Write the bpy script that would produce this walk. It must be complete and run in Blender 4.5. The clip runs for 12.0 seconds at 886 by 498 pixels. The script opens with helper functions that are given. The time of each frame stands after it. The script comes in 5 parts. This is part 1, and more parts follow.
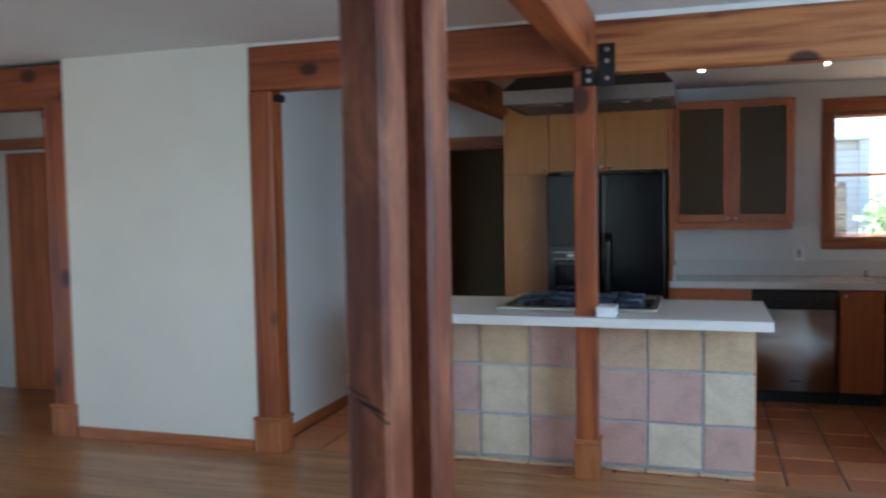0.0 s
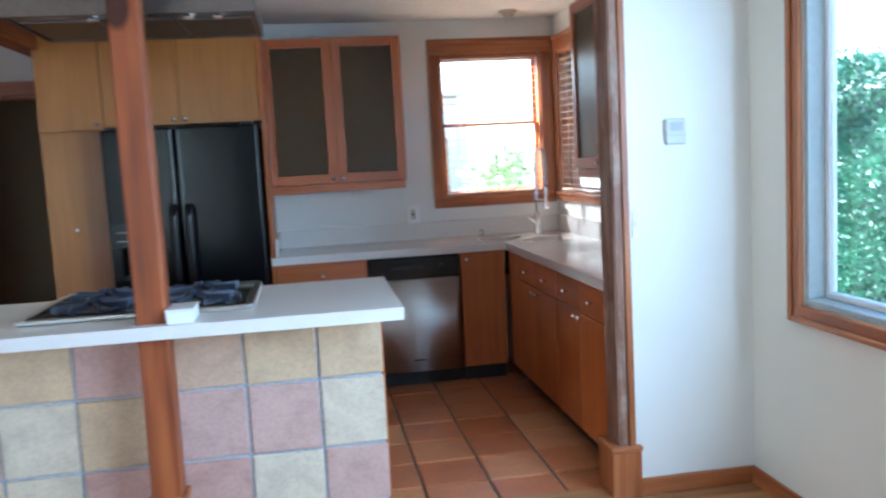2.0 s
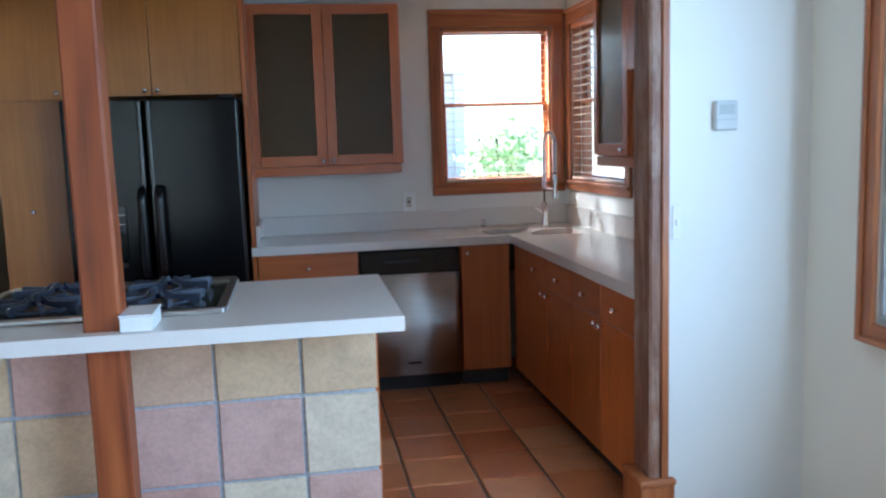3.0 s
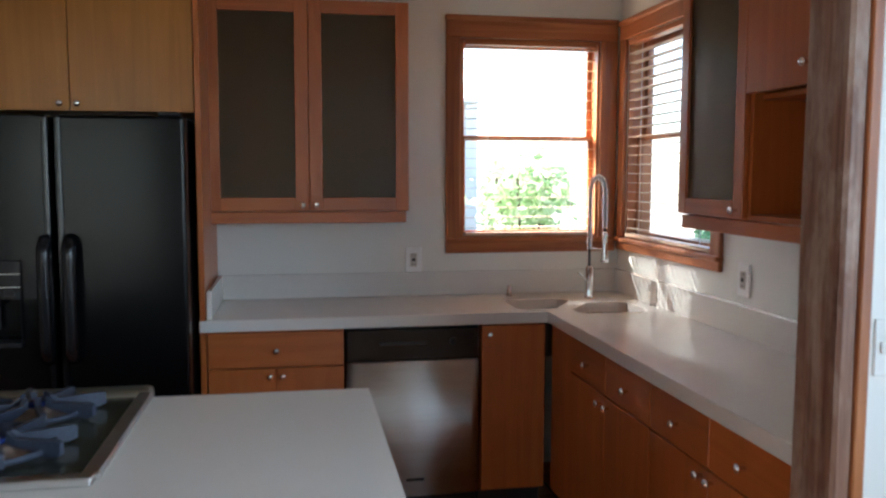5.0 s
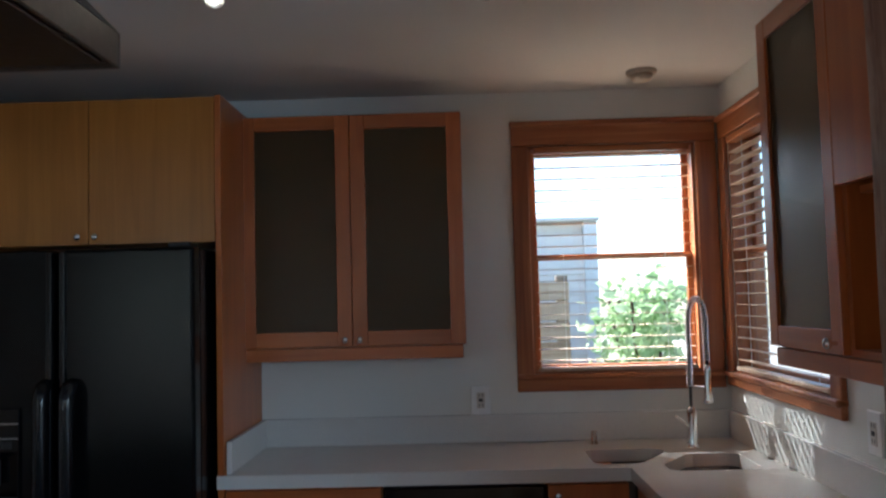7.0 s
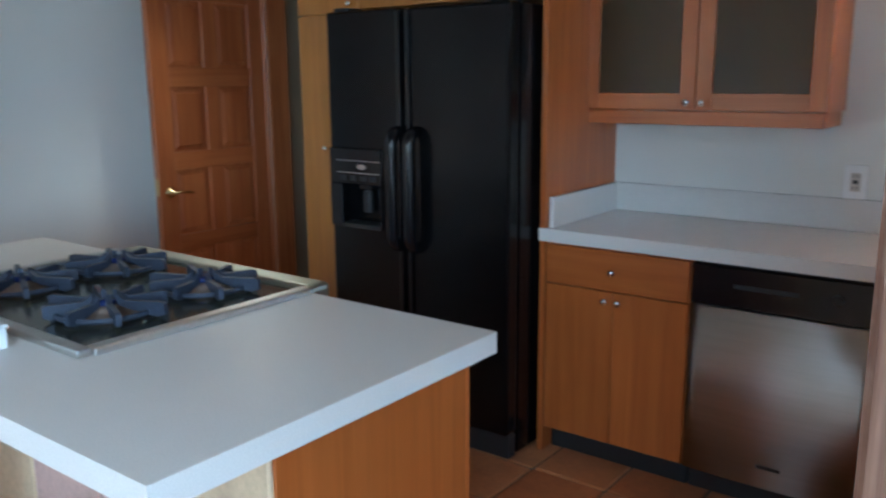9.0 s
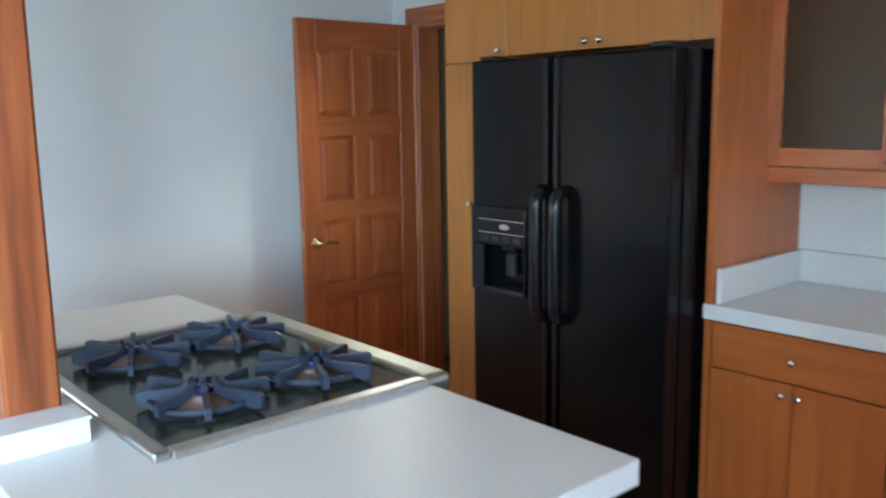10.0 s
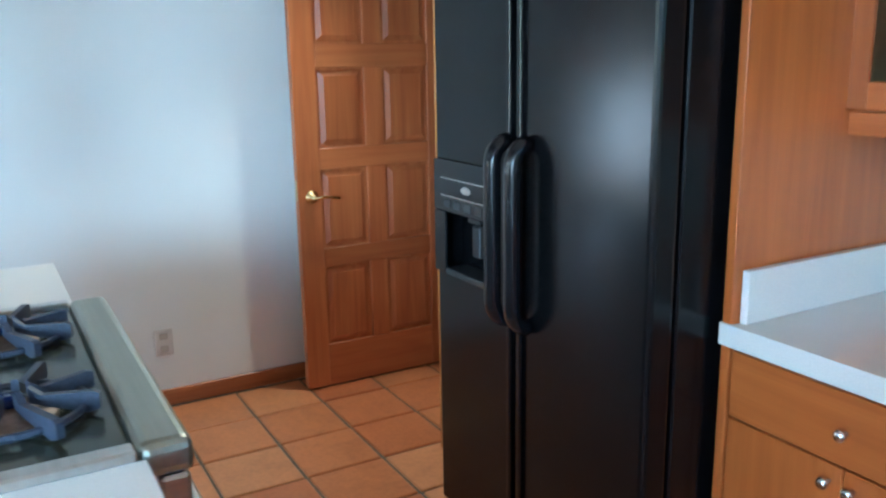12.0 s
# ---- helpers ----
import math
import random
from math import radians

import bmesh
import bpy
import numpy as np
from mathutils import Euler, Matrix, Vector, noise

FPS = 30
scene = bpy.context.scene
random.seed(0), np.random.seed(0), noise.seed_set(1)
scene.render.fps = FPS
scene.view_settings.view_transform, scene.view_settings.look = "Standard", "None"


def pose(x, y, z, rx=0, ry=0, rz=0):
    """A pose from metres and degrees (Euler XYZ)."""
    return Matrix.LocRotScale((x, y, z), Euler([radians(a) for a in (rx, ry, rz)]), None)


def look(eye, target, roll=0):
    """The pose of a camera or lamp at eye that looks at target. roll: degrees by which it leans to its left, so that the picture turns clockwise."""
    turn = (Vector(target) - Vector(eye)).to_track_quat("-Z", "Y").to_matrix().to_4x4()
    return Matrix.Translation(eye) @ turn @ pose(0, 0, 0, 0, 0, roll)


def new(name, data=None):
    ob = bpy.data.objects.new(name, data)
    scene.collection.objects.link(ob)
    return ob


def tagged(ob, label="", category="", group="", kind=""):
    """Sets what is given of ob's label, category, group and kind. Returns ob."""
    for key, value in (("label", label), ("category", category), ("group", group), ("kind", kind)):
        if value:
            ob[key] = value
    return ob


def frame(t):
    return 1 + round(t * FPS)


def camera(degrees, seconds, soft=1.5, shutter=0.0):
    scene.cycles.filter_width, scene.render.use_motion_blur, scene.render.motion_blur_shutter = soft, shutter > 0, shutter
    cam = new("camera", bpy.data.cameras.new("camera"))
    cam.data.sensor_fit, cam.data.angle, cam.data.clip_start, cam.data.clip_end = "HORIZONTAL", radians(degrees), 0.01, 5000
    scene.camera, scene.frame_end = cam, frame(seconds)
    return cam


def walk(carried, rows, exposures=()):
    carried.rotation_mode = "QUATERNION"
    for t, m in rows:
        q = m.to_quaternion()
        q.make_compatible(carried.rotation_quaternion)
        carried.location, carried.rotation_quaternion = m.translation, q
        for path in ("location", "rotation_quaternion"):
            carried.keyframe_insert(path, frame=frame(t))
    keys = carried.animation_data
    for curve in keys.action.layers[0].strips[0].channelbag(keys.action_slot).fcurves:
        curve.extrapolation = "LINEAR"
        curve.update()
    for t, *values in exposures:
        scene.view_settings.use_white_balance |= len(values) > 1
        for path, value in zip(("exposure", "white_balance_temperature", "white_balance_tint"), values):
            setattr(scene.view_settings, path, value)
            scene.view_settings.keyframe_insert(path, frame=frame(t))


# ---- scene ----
cam = camera(56.0, 12.0, soft=2.2, shutter=0.5)
PATH = [
    (0, (-0.337, -4.513, 1.556), (-0.937, -2.608, 1.443), -1.0),
    (0.5, (-0.28, -4.22, 1.538), (-0.713, -2.27, 1.425), -1.9),
    (1, (-0.221, -3.882, 1.524), (-0.52, -1.91, 1.388), -0.6),
    (1.2, (-0.217, -3.747, 1.517), (-0.405, -1.761, 1.374), -0.9),
    (1.5, (-0.286, -3.522, 1.508), (-0.197, -1.529, 1.362), -1.5),
    (2, (-0.327, -3.202, 1.483), (-0.024, -1.237, 1.267), -3.1),
    (2.5, (-0.294, -2.923, 1.478), (0.185, -0.994, 1.252), -4.1),
    (3, (-0.323, -2.684, 1.483), (0.011, -0.729, 1.226), -1.8),
    (5, (-0.198, -1.439, 1.527), (0.148, 0.523, 1.348), 0.1),
    (5.5, (-0.15, -1.157, 1.554), (0.283, 0.793, 1.439), -0.6),
    (6, (-0.072, -1.007, 1.57), (0.326, 0.953, 1.56), -1.4),
    (6.5, (0.12, -0.987, 1.55), (0.222, 1.003, 1.694), -1.3),
    (7, (0.31, -0.957, 1.54), (0.269, 1.039, 1.66), -1.5),
    (7.5, (0.509, -0.752, 1.452), (0.252, 1.226, 1.292), 2.0),
    (7.7, (0.593, -0.726, 1.447), (0.203, 1.219, 1.189), 1.6),
    (9.5, (1.056, -0.504, 1.526), (-0.31, 0.905, 1.154), -0.7),
    (10, (0.865, -0.323, 1.555), (-0.619, 0.978, 1.233), -0.9),
    (10.5, (0.735, -0.097, 1.533), (-0.835, 1.086, 1.16), -1.3),
    (11, (0.661, 0.244, 1.534), (-0.98, 1.322, 1.155), -1.5),
    (11.5, (0.669, 0.489, 1.506), (-0.973, 1.565, 1.123), -0.9),
    (12, (0.61, 0.745, 1.491), (-1.088, 1.699, 1.037), -1.0),
]
walk(cam, [(t, look(eye, target, roll)) for t, eye, target, roll in PATH],
     exposures=[(0, 2.05, 5200, 5), (0.5, 2.4, 5050, 3), (1, 2.65, 4950, 2), (2, 2.95, 4950, 4), (3, 2.6, 4950, 5), (5, 2.4, 5700, 8), (6.5, 1.7, 5450, 6), (7.7, 1.55, 5150, 5),
                (9.5, 3.35, 5100, 1), (10.5, 3.6, 5350, 3), (12, 4.05, 4750, -4)])

# ---- world, sun, lamps ----
world = bpy.data.worlds.new("world")
scene.world = world
world.use_nodes = True
wn = world.node_tree
sky = wn.nodes.new("ShaderNodeTexSky")
sky.sky_type, sky.sun_disc = "NISHITA", False
sky.sun_elevation, sky.sun_rotation = radians(38.0), radians(-38.7)
wn.links.new(sky.outputs[0], wn.nodes["Background"].inputs[0])
wn.nodes["Background"].inputs[1].default_value = 0.15

sun = new("sun", bpy.data.lights.new("sun", "SUN"))
sun.data.energy, sun.data.angle, sun.data.color = 5.0, radians(0.5), (1.0, 0.93, 0.82)
sun.matrix_world = look((-6.4, 8.0, 8.0), (0.0, 0.0, 0.0))


def window_lamp(name, x, y, z, w, h, aim, watts, colour=(0.86, 0.93, 1.0)):
    lamp = new(name, bpy.data.lights.new(name, "AREA"))
    lamp.data.shape, lamp.data.size, lamp.data.size_y = "RECTANGLE", w, h
    lamp.data.energy, lamp.data.color = watts, colour
    lamp.matrix_world = look((x, y, z), (x + aim[0], y + aim[1], z + aim[2]))
    return lamp


window_lamp("skylight_big_window", 1.60, -2.30, 1.55, 2.7, 1.2, (-1, 0, 0), 10.0, (0.74, 0.88, 1.0))
# Weak fill lamp added at an unseen window in the far wall.
window_lamp("skylight_living", -3.2, -6.62, 1.35, 2.8, 1.9, (0, 1, -0.05), 0.4)
# Unseen source, inferred from the refrigerator highlight and set low to match it.
window_lamp("skylight_entry_side", -6.66, -3.2, 0.62, 0.85, 0.9, (1, 0, 0.05), 5.5)

# ---- materials ----


class Nodes:
    """Short way to write a material's nodes."""

    def __init__(self, name):
        self.mat = bpy.data.materials.new(name)
        self.mat.use_nodes = True
        self.tree = self.mat.node_tree
        self.bsdf = self.tree.nodes["Principled BSDF"]

    def add(self, kind, **inputs):
        node = self.tree.nodes.new("ShaderNode" + kind)
        for key, value in inputs.items():
            name = key.replace("_", " ")
            if isinstance(value, bpy.types.NodeSocket):
                self.tree.links.new(value, node.inputs[name])
            else:
                node.inputs[name].default_value = value
        return node

    def link(self, a, b):
        self.tree.links.new(a, b)

    def set(self, **inputs):
        for key, value in inputs.items():
            name = key.replace("_", " ")
            if isinstance(value, bpy.types.NodeSocket):
                self.link(value, self.bsdf.inputs[name])
            else:
                self.bsdf.inputs[name].default_value = value

    def coords(self, scale=(1, 1, 1), offset=None):
        tc = self.add("TexCoord")
        mp = self.add("Mapping")
        mp.inputs["Scale"].default_value = scale
        self.link(tc.outputs["Object"], mp.inputs["Vector"])
        if offset is not None:
            add = self.add("VectorMath")
            self.link(tc.outputs["Object"], add.inputs[0])
            self.link(offset, add.inputs[1])
            self.link(add.outputs[0], mp.inputs["Vector"])
        return mp.outputs[0]

    def noise(self, vector, scale, detail=4.0, rough=0.55, distortion=0.0):
        n = self.add("TexNoise", Scale=scale, Detail=detail, Roughness=rough, Distortion=distortion)
        self.link(vector, n.inputs["Vector"])
        return n.outputs["Fac"]

    def ramp(self, fac, stops):
        r = self.add("ValToRGB")
        self.link(fac, r.inputs["Fac"])
        el = r.color_ramp.elements
        while len(el) < len(stops):
            el.new(0.5)
        for e, (p, c) in zip(el, stops):
            e.position, e.color = p, (*c, 1) if len(c) == 3 else c
        return r.outputs["Color"]

    def mix(self, a, b, fac, mode="MIX"):
        m = self.tree.nodes.new("ShaderNodeMix")
        m.data_type, m.blend_type = "RGBA", mode
        for sock, value in ((m.inputs[0], fac), (m.inputs[6], a), (m.inputs[7], b)):
            if isinstance(value, bpy.types.NodeSocket):
                self.link(value, sock)
            else:
                sock.default_value = value if not isinstance(value, tuple) or len(value) == 4 else (*value, 1)
        return m.outputs[2]

    def math(self, op, a, b=0.0):
        m = self.tree.nodes.new("ShaderNodeMath")
        m.operation = op
        for sock, value in zip(m.inputs, (a, b)):
            if isinstance(value, bpy.types.NodeSocket):
                self.link(value, sock)
            else:
                sock.default_value = value
        return m.outputs[0]

    def bump(self, height, strength=0.3, distance=0.01):
        b = self.add("Bump", Strength=strength, Distance=distance)
        self.link(height, b.inputs["Height"])
        self.link(b.outputs[0], self.bsdf.inputs["Normal"])

    def random(self):
        return self.add("ObjectInfo").outputs["Random"]


def wood(name, dark, mid, light, axis, rough=0.4, grain=1.0, knots=False, coat=0.0, relief=0.25, streak=0.6):
    """Timber with its grain along an axis."""
    n = Nodes(name)
    rnd = n.random()
    shift = n.add("CombineXYZ")
    for i in range(3):
        n.link(n.math("MULTIPLY", rnd, 7.3 + 3 * i), shift.inputs[i])
    long = [9.0 * grain] * 3
    long["xyz".index(axis)] = 0.55 * grain
    v = n.coords(tuple(long), shift.outputs[0])
    rings = n.noise(v, 1.6, 3, 0.5, 1.2)
    fine = [70.0 * grain] * 3
    fine["xyz".index(axis)] = 1.6 * grain
    fibre = n.noise(n.coords(tuple(fine), shift.outputs[0]), 1.5, 4, 0.6)
    blot = n.noise(n.coords((1, 1, 1), shift.outputs[0]), 1.7, 3, 0.5)
    col = n.ramp(rings, [(0.28, dark), (0.48, mid), (0.7, light)])
    col = n.mix(col, n.ramp(fibre, [(0.3, (0.66, 0.63, 0.6)), (0.65, (1.06, 1.05, 1.04))]), streak, "MULTIPLY")
    col = n.mix(col, n.ramp(blot, [(0.3, (0.78, 0.74, 0.7)), (0.7, (1.12, 1.1, 1.06))]), 0.7, "MULTIPLY")
    tint = n.math("ADD", n.math("MULTIPLY", rnd, 0.24), 0.88)
    col = n.mix(col, n.add("CombineColor", Red=tint, Green=tint, Blue=tint).outputs[0], 0.8, "MULTIPLY")
    if knots:
        sq = [1.0, 1.0, 1.0]
        sq["xyz".index(axis)] = 0.62
        vo = n.add("TexVoronoi", Scale=3.6, Randomness=1.0)
        n.link(n.coords(tuple(sq), shift.outputs[0]), vo.inputs["Vector"])
        k = n.ramp(vo.outputs["Distance"], [(0.14, (1, 1, 1)), (0.21, (0, 0, 0))])
        col = n.mix(col, (dark[0] * 0.35, dark[1] * 0.3, dark[2] * 0.3, 1), k)
    r = n.math("ADD", n.math("MULTIPLY", fibre, 0.22), rough - 0.1)
    n.set(Base_Color=col, Roughness=r, Coat_Weight=coat, Coat_Roughness=0.3)
    n.bump(fibre, relief, 0.002)
    return n.mat


def weathered(name, dark, mid, pale):
    """Old hewn timber: brown with pale worn patches running with the grain."""
    n = Nodes(name)
    rnd = n.random()
    off = n.add("CombineXYZ")
    for i in range(3):
        n.link(n.math("MULTIPLY", rnd, 5.3 + 2 * i), off.inputs[i])
    patch = n.noise(n.coords((1, 1, 0.32), off.outputs[0]), 7.0, 6, 0.62, 0.6)
    grain = n.noise(n.coords((30, 30, 1.2), off.outputs[0]), 2.0, 5, 0.62)
    fleck = n.noise(n.coords((1, 1, 0.5), off.outputs[0]), 45.0, 4, 0.6)
    col = n.ramp(grain, [(0.3, dark), (0.62, mid)])
    worn = n.math("ADD", n.math("MULTIPLY", patch, 0.8), n.math("MULTIPLY", fleck, 0.2))
    col = n.mix(col, (*pale, 1), n.ramp(worn, [(0.47, (0, 0, 0)), (0.66, (0.85, 0.85, 0.85))]))
    col = n.mix(col, n.ramp(grain, [(0.3, (0.7, 0.66, 0.62)), (0.7, (1.1, 1.08, 1.05))]), 0.7, "MULTIPLY")
    vo = n.add("TexVoronoi", Scale=3.1, Randomness=1.0)
    n.link(n.coords((1, 1, 0.6), off.outputs[0]), vo.inputs["Vector"])
    col = n.mix(col, (dark[0] * 0.4, dark[1] * 0.4, dark[2] * 0.4, 1), n.ramp(vo.outputs["Distance"], [(0.05, (1, 1, 1)), (0.12, (0, 0, 0))]))
    n.set(Base_Color=col, Roughness=n.math("ADD", n.math("MULTIPLY", patch, 0.2), 0.42))
    n.bump(n.math("ADD", grain, n.math("MULTIPLY", patch, 0.8)), 0.5, 0.004)
    return n.mat


def paint(name, colour, rough=0.6, mottle=0.05, relief=0.12):
    n = Nodes(name)
    v = n.coords()
    big = n.noise(v, 0.8, 3)
    fine = n.noise(v, 160, 3, 0.6)
    lo, hi = [c * (1 - mottle) for c in colour], [min(1, c * (1 + mottle)) for c in colour]
    n.set(Base_Color=n.ramp(big, [(0.3, lo), (0.7, hi)]), Roughness=rough)
    n.bump(fine, relief, 0.002)
    return n.mat


def plain(name, colour, rough=0.5, metal=0.0, speck=0.08, scale=40.0, relief=0.06, stretch=(1, 1, 1), blot=0.1, **extra):
    n = Nodes(name)
    v = n.coords(stretch)
    f = n.noise(v, scale, 4, 0.6)
    b = n.noise(v, scale * 0.06, 3, 0.5)
    col = n.mix(n.ramp(f, [(0.3, [c * (1 - speck) for c in colour]), (0.7, [min(1, c * (1 + speck)) for c in colour])]),
                n.ramp(b, [(0.3, (1 - blot,) * 3), (0.7, (1 + blot / 2,) * 3)]), 0.8, "MULTIPLY")
    r = n.math("ADD", n.math("MULTIPLY", b, 0.16), rough - 0.08)
    n.set(Base_Color=col, Roughness=r, Metallic=metal, **extra)
    n.bump(f, relief, 0.002)
    return n.mat


def clay(name, shades, rough, scale=6.0, relief=0.35, shift=0.7):
    """Fired tile: a shade of its own for every piece, cloudy, with dark specks."""
    n = Nodes(name)
    rnd = n.random()
    off = n.add("CombineXYZ")
    for i in range(3):
        n.link(n.math("MULTIPLY", rnd, 11.0 + 5 * i), off.inputs[i])
    v = n.coords((1, 1, 1), off.outputs[0])
    base = n.ramp(rnd, [(i / max(1, len(shades) - 1), c) for i, c in enumerate(shades)])
    cloud = n.noise(v, scale, 5, 0.6, 0.4)
    fine = n.noise(v, 55, 4, 0.6)
    col = n.mix(base, n.ramp(cloud, [(0.28, (0.72, 0.68, 0.66)), (0.5, (1, 1, 1)), (0.75, (1.16, 1.16, 1.14))]), shift, "MULTIPLY")
    col = n.mix(col, n.ramp(fine, [(0.3, (0.8, 0.78, 0.76)), (0.6, (1.04, 1.04, 1.04))]), 0.6, "MULTIPLY")
    n.set(Base_Color=col, Roughness=n.math("ADD", n.math("MULTIPLY", cloud, 0.25), rough - 0.12))
    n.bump(n.math("ADD", cloud, n.math("MULTIPLY", fine, 0.3)), relief, 0.006)
    return n.mat


def glass(name, colour=(1, 1, 1), rough=0.0):
    n = Nodes(name)
    n.set(Base_Color=(*colour, 1), Roughness=rough, IOR=1.45, Transmission_Weight=1.0)
    return n.mat


def glow(name, colour, strength):
    n = Nodes(name)
    n.set(Base_Color=(*colour, 1), Emission_Color=(*colour, 1), Emission_Strength=strength)
    return n.mat


FIR_D, FIR_M, FIR_L = (0.15, 0.033, 0.007), (0.30, 0.074, 0.016), (0.42, 0.125, 0.032)
M_POST = wood("timber_upright", FIR_D, FIR_M, FIR_L, "z", 0.45, 0.8, True, streak=0.35)
M_OLD = weathered("timber_weathered", (0.075, 0.015, 0.003), (0.17, 0.037, 0.009), (0.36, 0.135, 0.062))
M_GREY = weathered("timber_grey_worn", (0.15, 0.062, 0.034), (0.28, 0.15, 0.095), (0.50, 0.40, 0.32))
M_CRACK = plain("dark_split_wood", (0.030, 0.013, 0.008), 0.8, 0, 0.3, 80, 0.3)
M_BEAM_X = wood("timber_along_x", FIR_D, (0.40, 0.145, 0.042), (0.54, 0.24, 0.085), "x", 0.45, 0.8, True, streak=0.35)
M_BEAM_Y = wood("timber_along_y", FIR_D, FIR_M, FIR_L, "y", 0.45, 0.8, True, streak=0.35)
M_BEAM_RED = wood("red_timber_along_x", FIR_D, (0.27, 0.066, 0.015), (0.37, 0.11, 0.03), "x", 0.45, 0.8, True, streak=0.35)
CAB = ((0.40, 0.105, 0.018), (0.46, 0.128, 0.023), (0.51, 0.150, 0.030))
CAB_T = ((0.40, 0.150, 0.018), (0.46, 0.178, 0.024), (0.51, 0.205, 0.032))
M_CAB_TALL = wood("tall_cabinet_fir", *CAB_T, "z", 0.36, 1.3, relief=0.05, coat=0.35, streak=0.22)
M_CAB_Z = wood("cabinet_fir_upright", *CAB, "z", 0.36, 1.3, relief=0.05, coat=0.35, streak=0.22)
M_CAB_X = wood("cabinet_fir_along_x", *CAB, "x", 0.36, 1.3, relief=0.05, coat=0.35, streak=0.22)
M_CAB_Y = wood("cabinet_fir_along_y", *CAB, "y", 0.36, 1.3, relief=0.05, coat=0.35, streak=0.22)
TRIM = ((0.26, 0.075, 0.020), (0.38, 0.125, 0.036), (0.48, 0.185, 0.062))
M_TRIM_X = wood("trim_along_x", *TRIM, "x", 0.4, 1.2, relief=0.1, coat=0.1, streak=0.35)
M_TRIM_Y = wood("trim_along_y", *TRIM, "y", 0.4, 1.2, relief=0.1, coat=0.1, streak=0.35)
M_TRIM_Z = wood("trim_upright", *TRIM, "z", 0.4, 1.2, relief=0.1, coat=0.1, streak=0.35)
DOOR = ((0.32, 0.085, 0.024), (0.40, 0.12, 0.034), (0.47, 0.16, 0.05))
M_DOOR_Z = wood("door_fir_upright", *DOOR, "z", 0.36, 1.2, relief=0.06, coat=0.1, streak=0.3)
M_DOOR_Y = wood("door_fir_across", *DOOR, "y", 0.36, 1.2, relief=0.06, coat=0.1, streak=0.3)
M_FLOOR = wood("oak_floor_board", (0.27, 0.115, 0.04), (0.40, 0.19, 0.07), (0.50, 0.26, 0.11), "x", 0.3, 1.4, relief=0.06, coat=0.25)
M_WALL = paint("wall_paint", (0.78, 0.77, 0.71), 0.65)
M_WALL_CREAM = paint("cream_wall_paint", (0.82, 0.79, 0.67), 0.65)
M_CEIL = paint("ceiling_paint", (0.72, 0.70, 0.66), 0.75)
# The unlit room's dimness is put into this wall colour.
M_DIM_WALL = paint("passage_dimmed_paint", (0.42, 0.34, 0.22), 0.8)
M_COUNTER = plain("pale_stone_worktop", (0.74, 0.71, 0.66), 0.11, 0.0, 0.06, 260.0, 0.01, blot=0.015)
M_COUNTER_ISLAND = plain("satin_stone_worktop", (0.75, 0.71, 0.65), 0.34, 0.0, 0.06, 260.0, 0.01, blot=0.015)
M_TERRA = clay("terracotta_floor_tile", [(0.44, 0.135, 0.045), (0.55, 0.22, 0.082), (0.48, 0.16, 0.056), (0.61, 0.29, 0.125)], 0.34, relief=0.04)
M_TILE_PINK = clay("pink_clay_tile", [(0.60, 0.36, 0.29), (0.62, 0.41, 0.34), (0.60, 0.42, 0.36)], 0.45, relief=0.2)
M_TILE_CREAM = clay("cream_clay_tile", [(0.68, 0.58, 0.42), (0.72, 0.62, 0.46), (0.66, 0.57, 0.44)], 0.45, relief=0.2)
M_TILE_TAN = clay("tan_clay_tile", [(0.66, 0.50, 0.30), (0.64, 0.47, 0.31), (0.62, 0.43, 0.30)], 0.45, relief=0.2)
M_GROUT = plain("blue_grey_grout", (0.48, 0.51, 0.55), 0.85, 0, 0.2, 60, 0.4)
M_GROUT_F = plain("brown_grout", (0.15, 0.115, 0.085), 0.85, 0, 0.2, 60, 0.4)
M_STEEL = plain("brushed_steel", (0.58, 0.56, 0.53), 0.34, 1.0, 0.08, 60.0, 0.02, (0.03, 0.03, 1))
M_STEEL_D = plain("brushed_steel_door", (0.58, 0.565, 0.54), 0.38, 1.0, 0.06, 60.0, 0.01, (0.03, 1, 1), Anisotropic=0.95, Anisotropic_Rotation=0.25)
# Hood steel: dark brown in its colour stands for the wood it reflects.
M_HOOD = plain("hood_steel_reflecting_wood", (0.22, 0.19, 0.165), 0.4, 1.0, 0.1, 40.0, 0.02)
M_STEEL_X = plain("brushed_steel_flat", (0.60, 0.59, 0.56), 0.3, 1.0, 0.08, 60.0, 0.04, (0.03, 1, 1))
M_LEDGE = plain("dull_green_grey_steel", (0.40, 0.41, 0.34), 0.36, 1.0, 0.08, 60.0, 0.02, (0.03, 1, 1))
M_CHROME = plain("chrome", (0.8, 0.8, 0.8), 0.13, 1.0, 0.02, 40, 0.0)
M_BRASS = plain("polished_brass", (0.78, 0.6, 0.3), 0.2, 1.0, 0.03, 40, 0.0)
M_BLACK = Nodes("black_textured_enamel")
M_BLACK.set(Base_Color=(0.003, 0.003, 0.0034, 1), Roughness=0.22, Specular_IOR_Level=0.25)
M_BLACK.bump(M_BLACK.noise(M_BLACK.coords(), 120, 2, 0.5), 0.12, 0.001)
M_BLACK = M_BLACK.mat
M_BLACK_G = plain("black_gloss_plastic", (0.005, 0.005, 0.006), 0.2, 0.0, 0.2, 100.0, 0.02, Specular_IOR_Level=0.4)
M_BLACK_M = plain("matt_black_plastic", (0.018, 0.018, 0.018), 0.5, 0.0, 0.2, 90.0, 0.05)
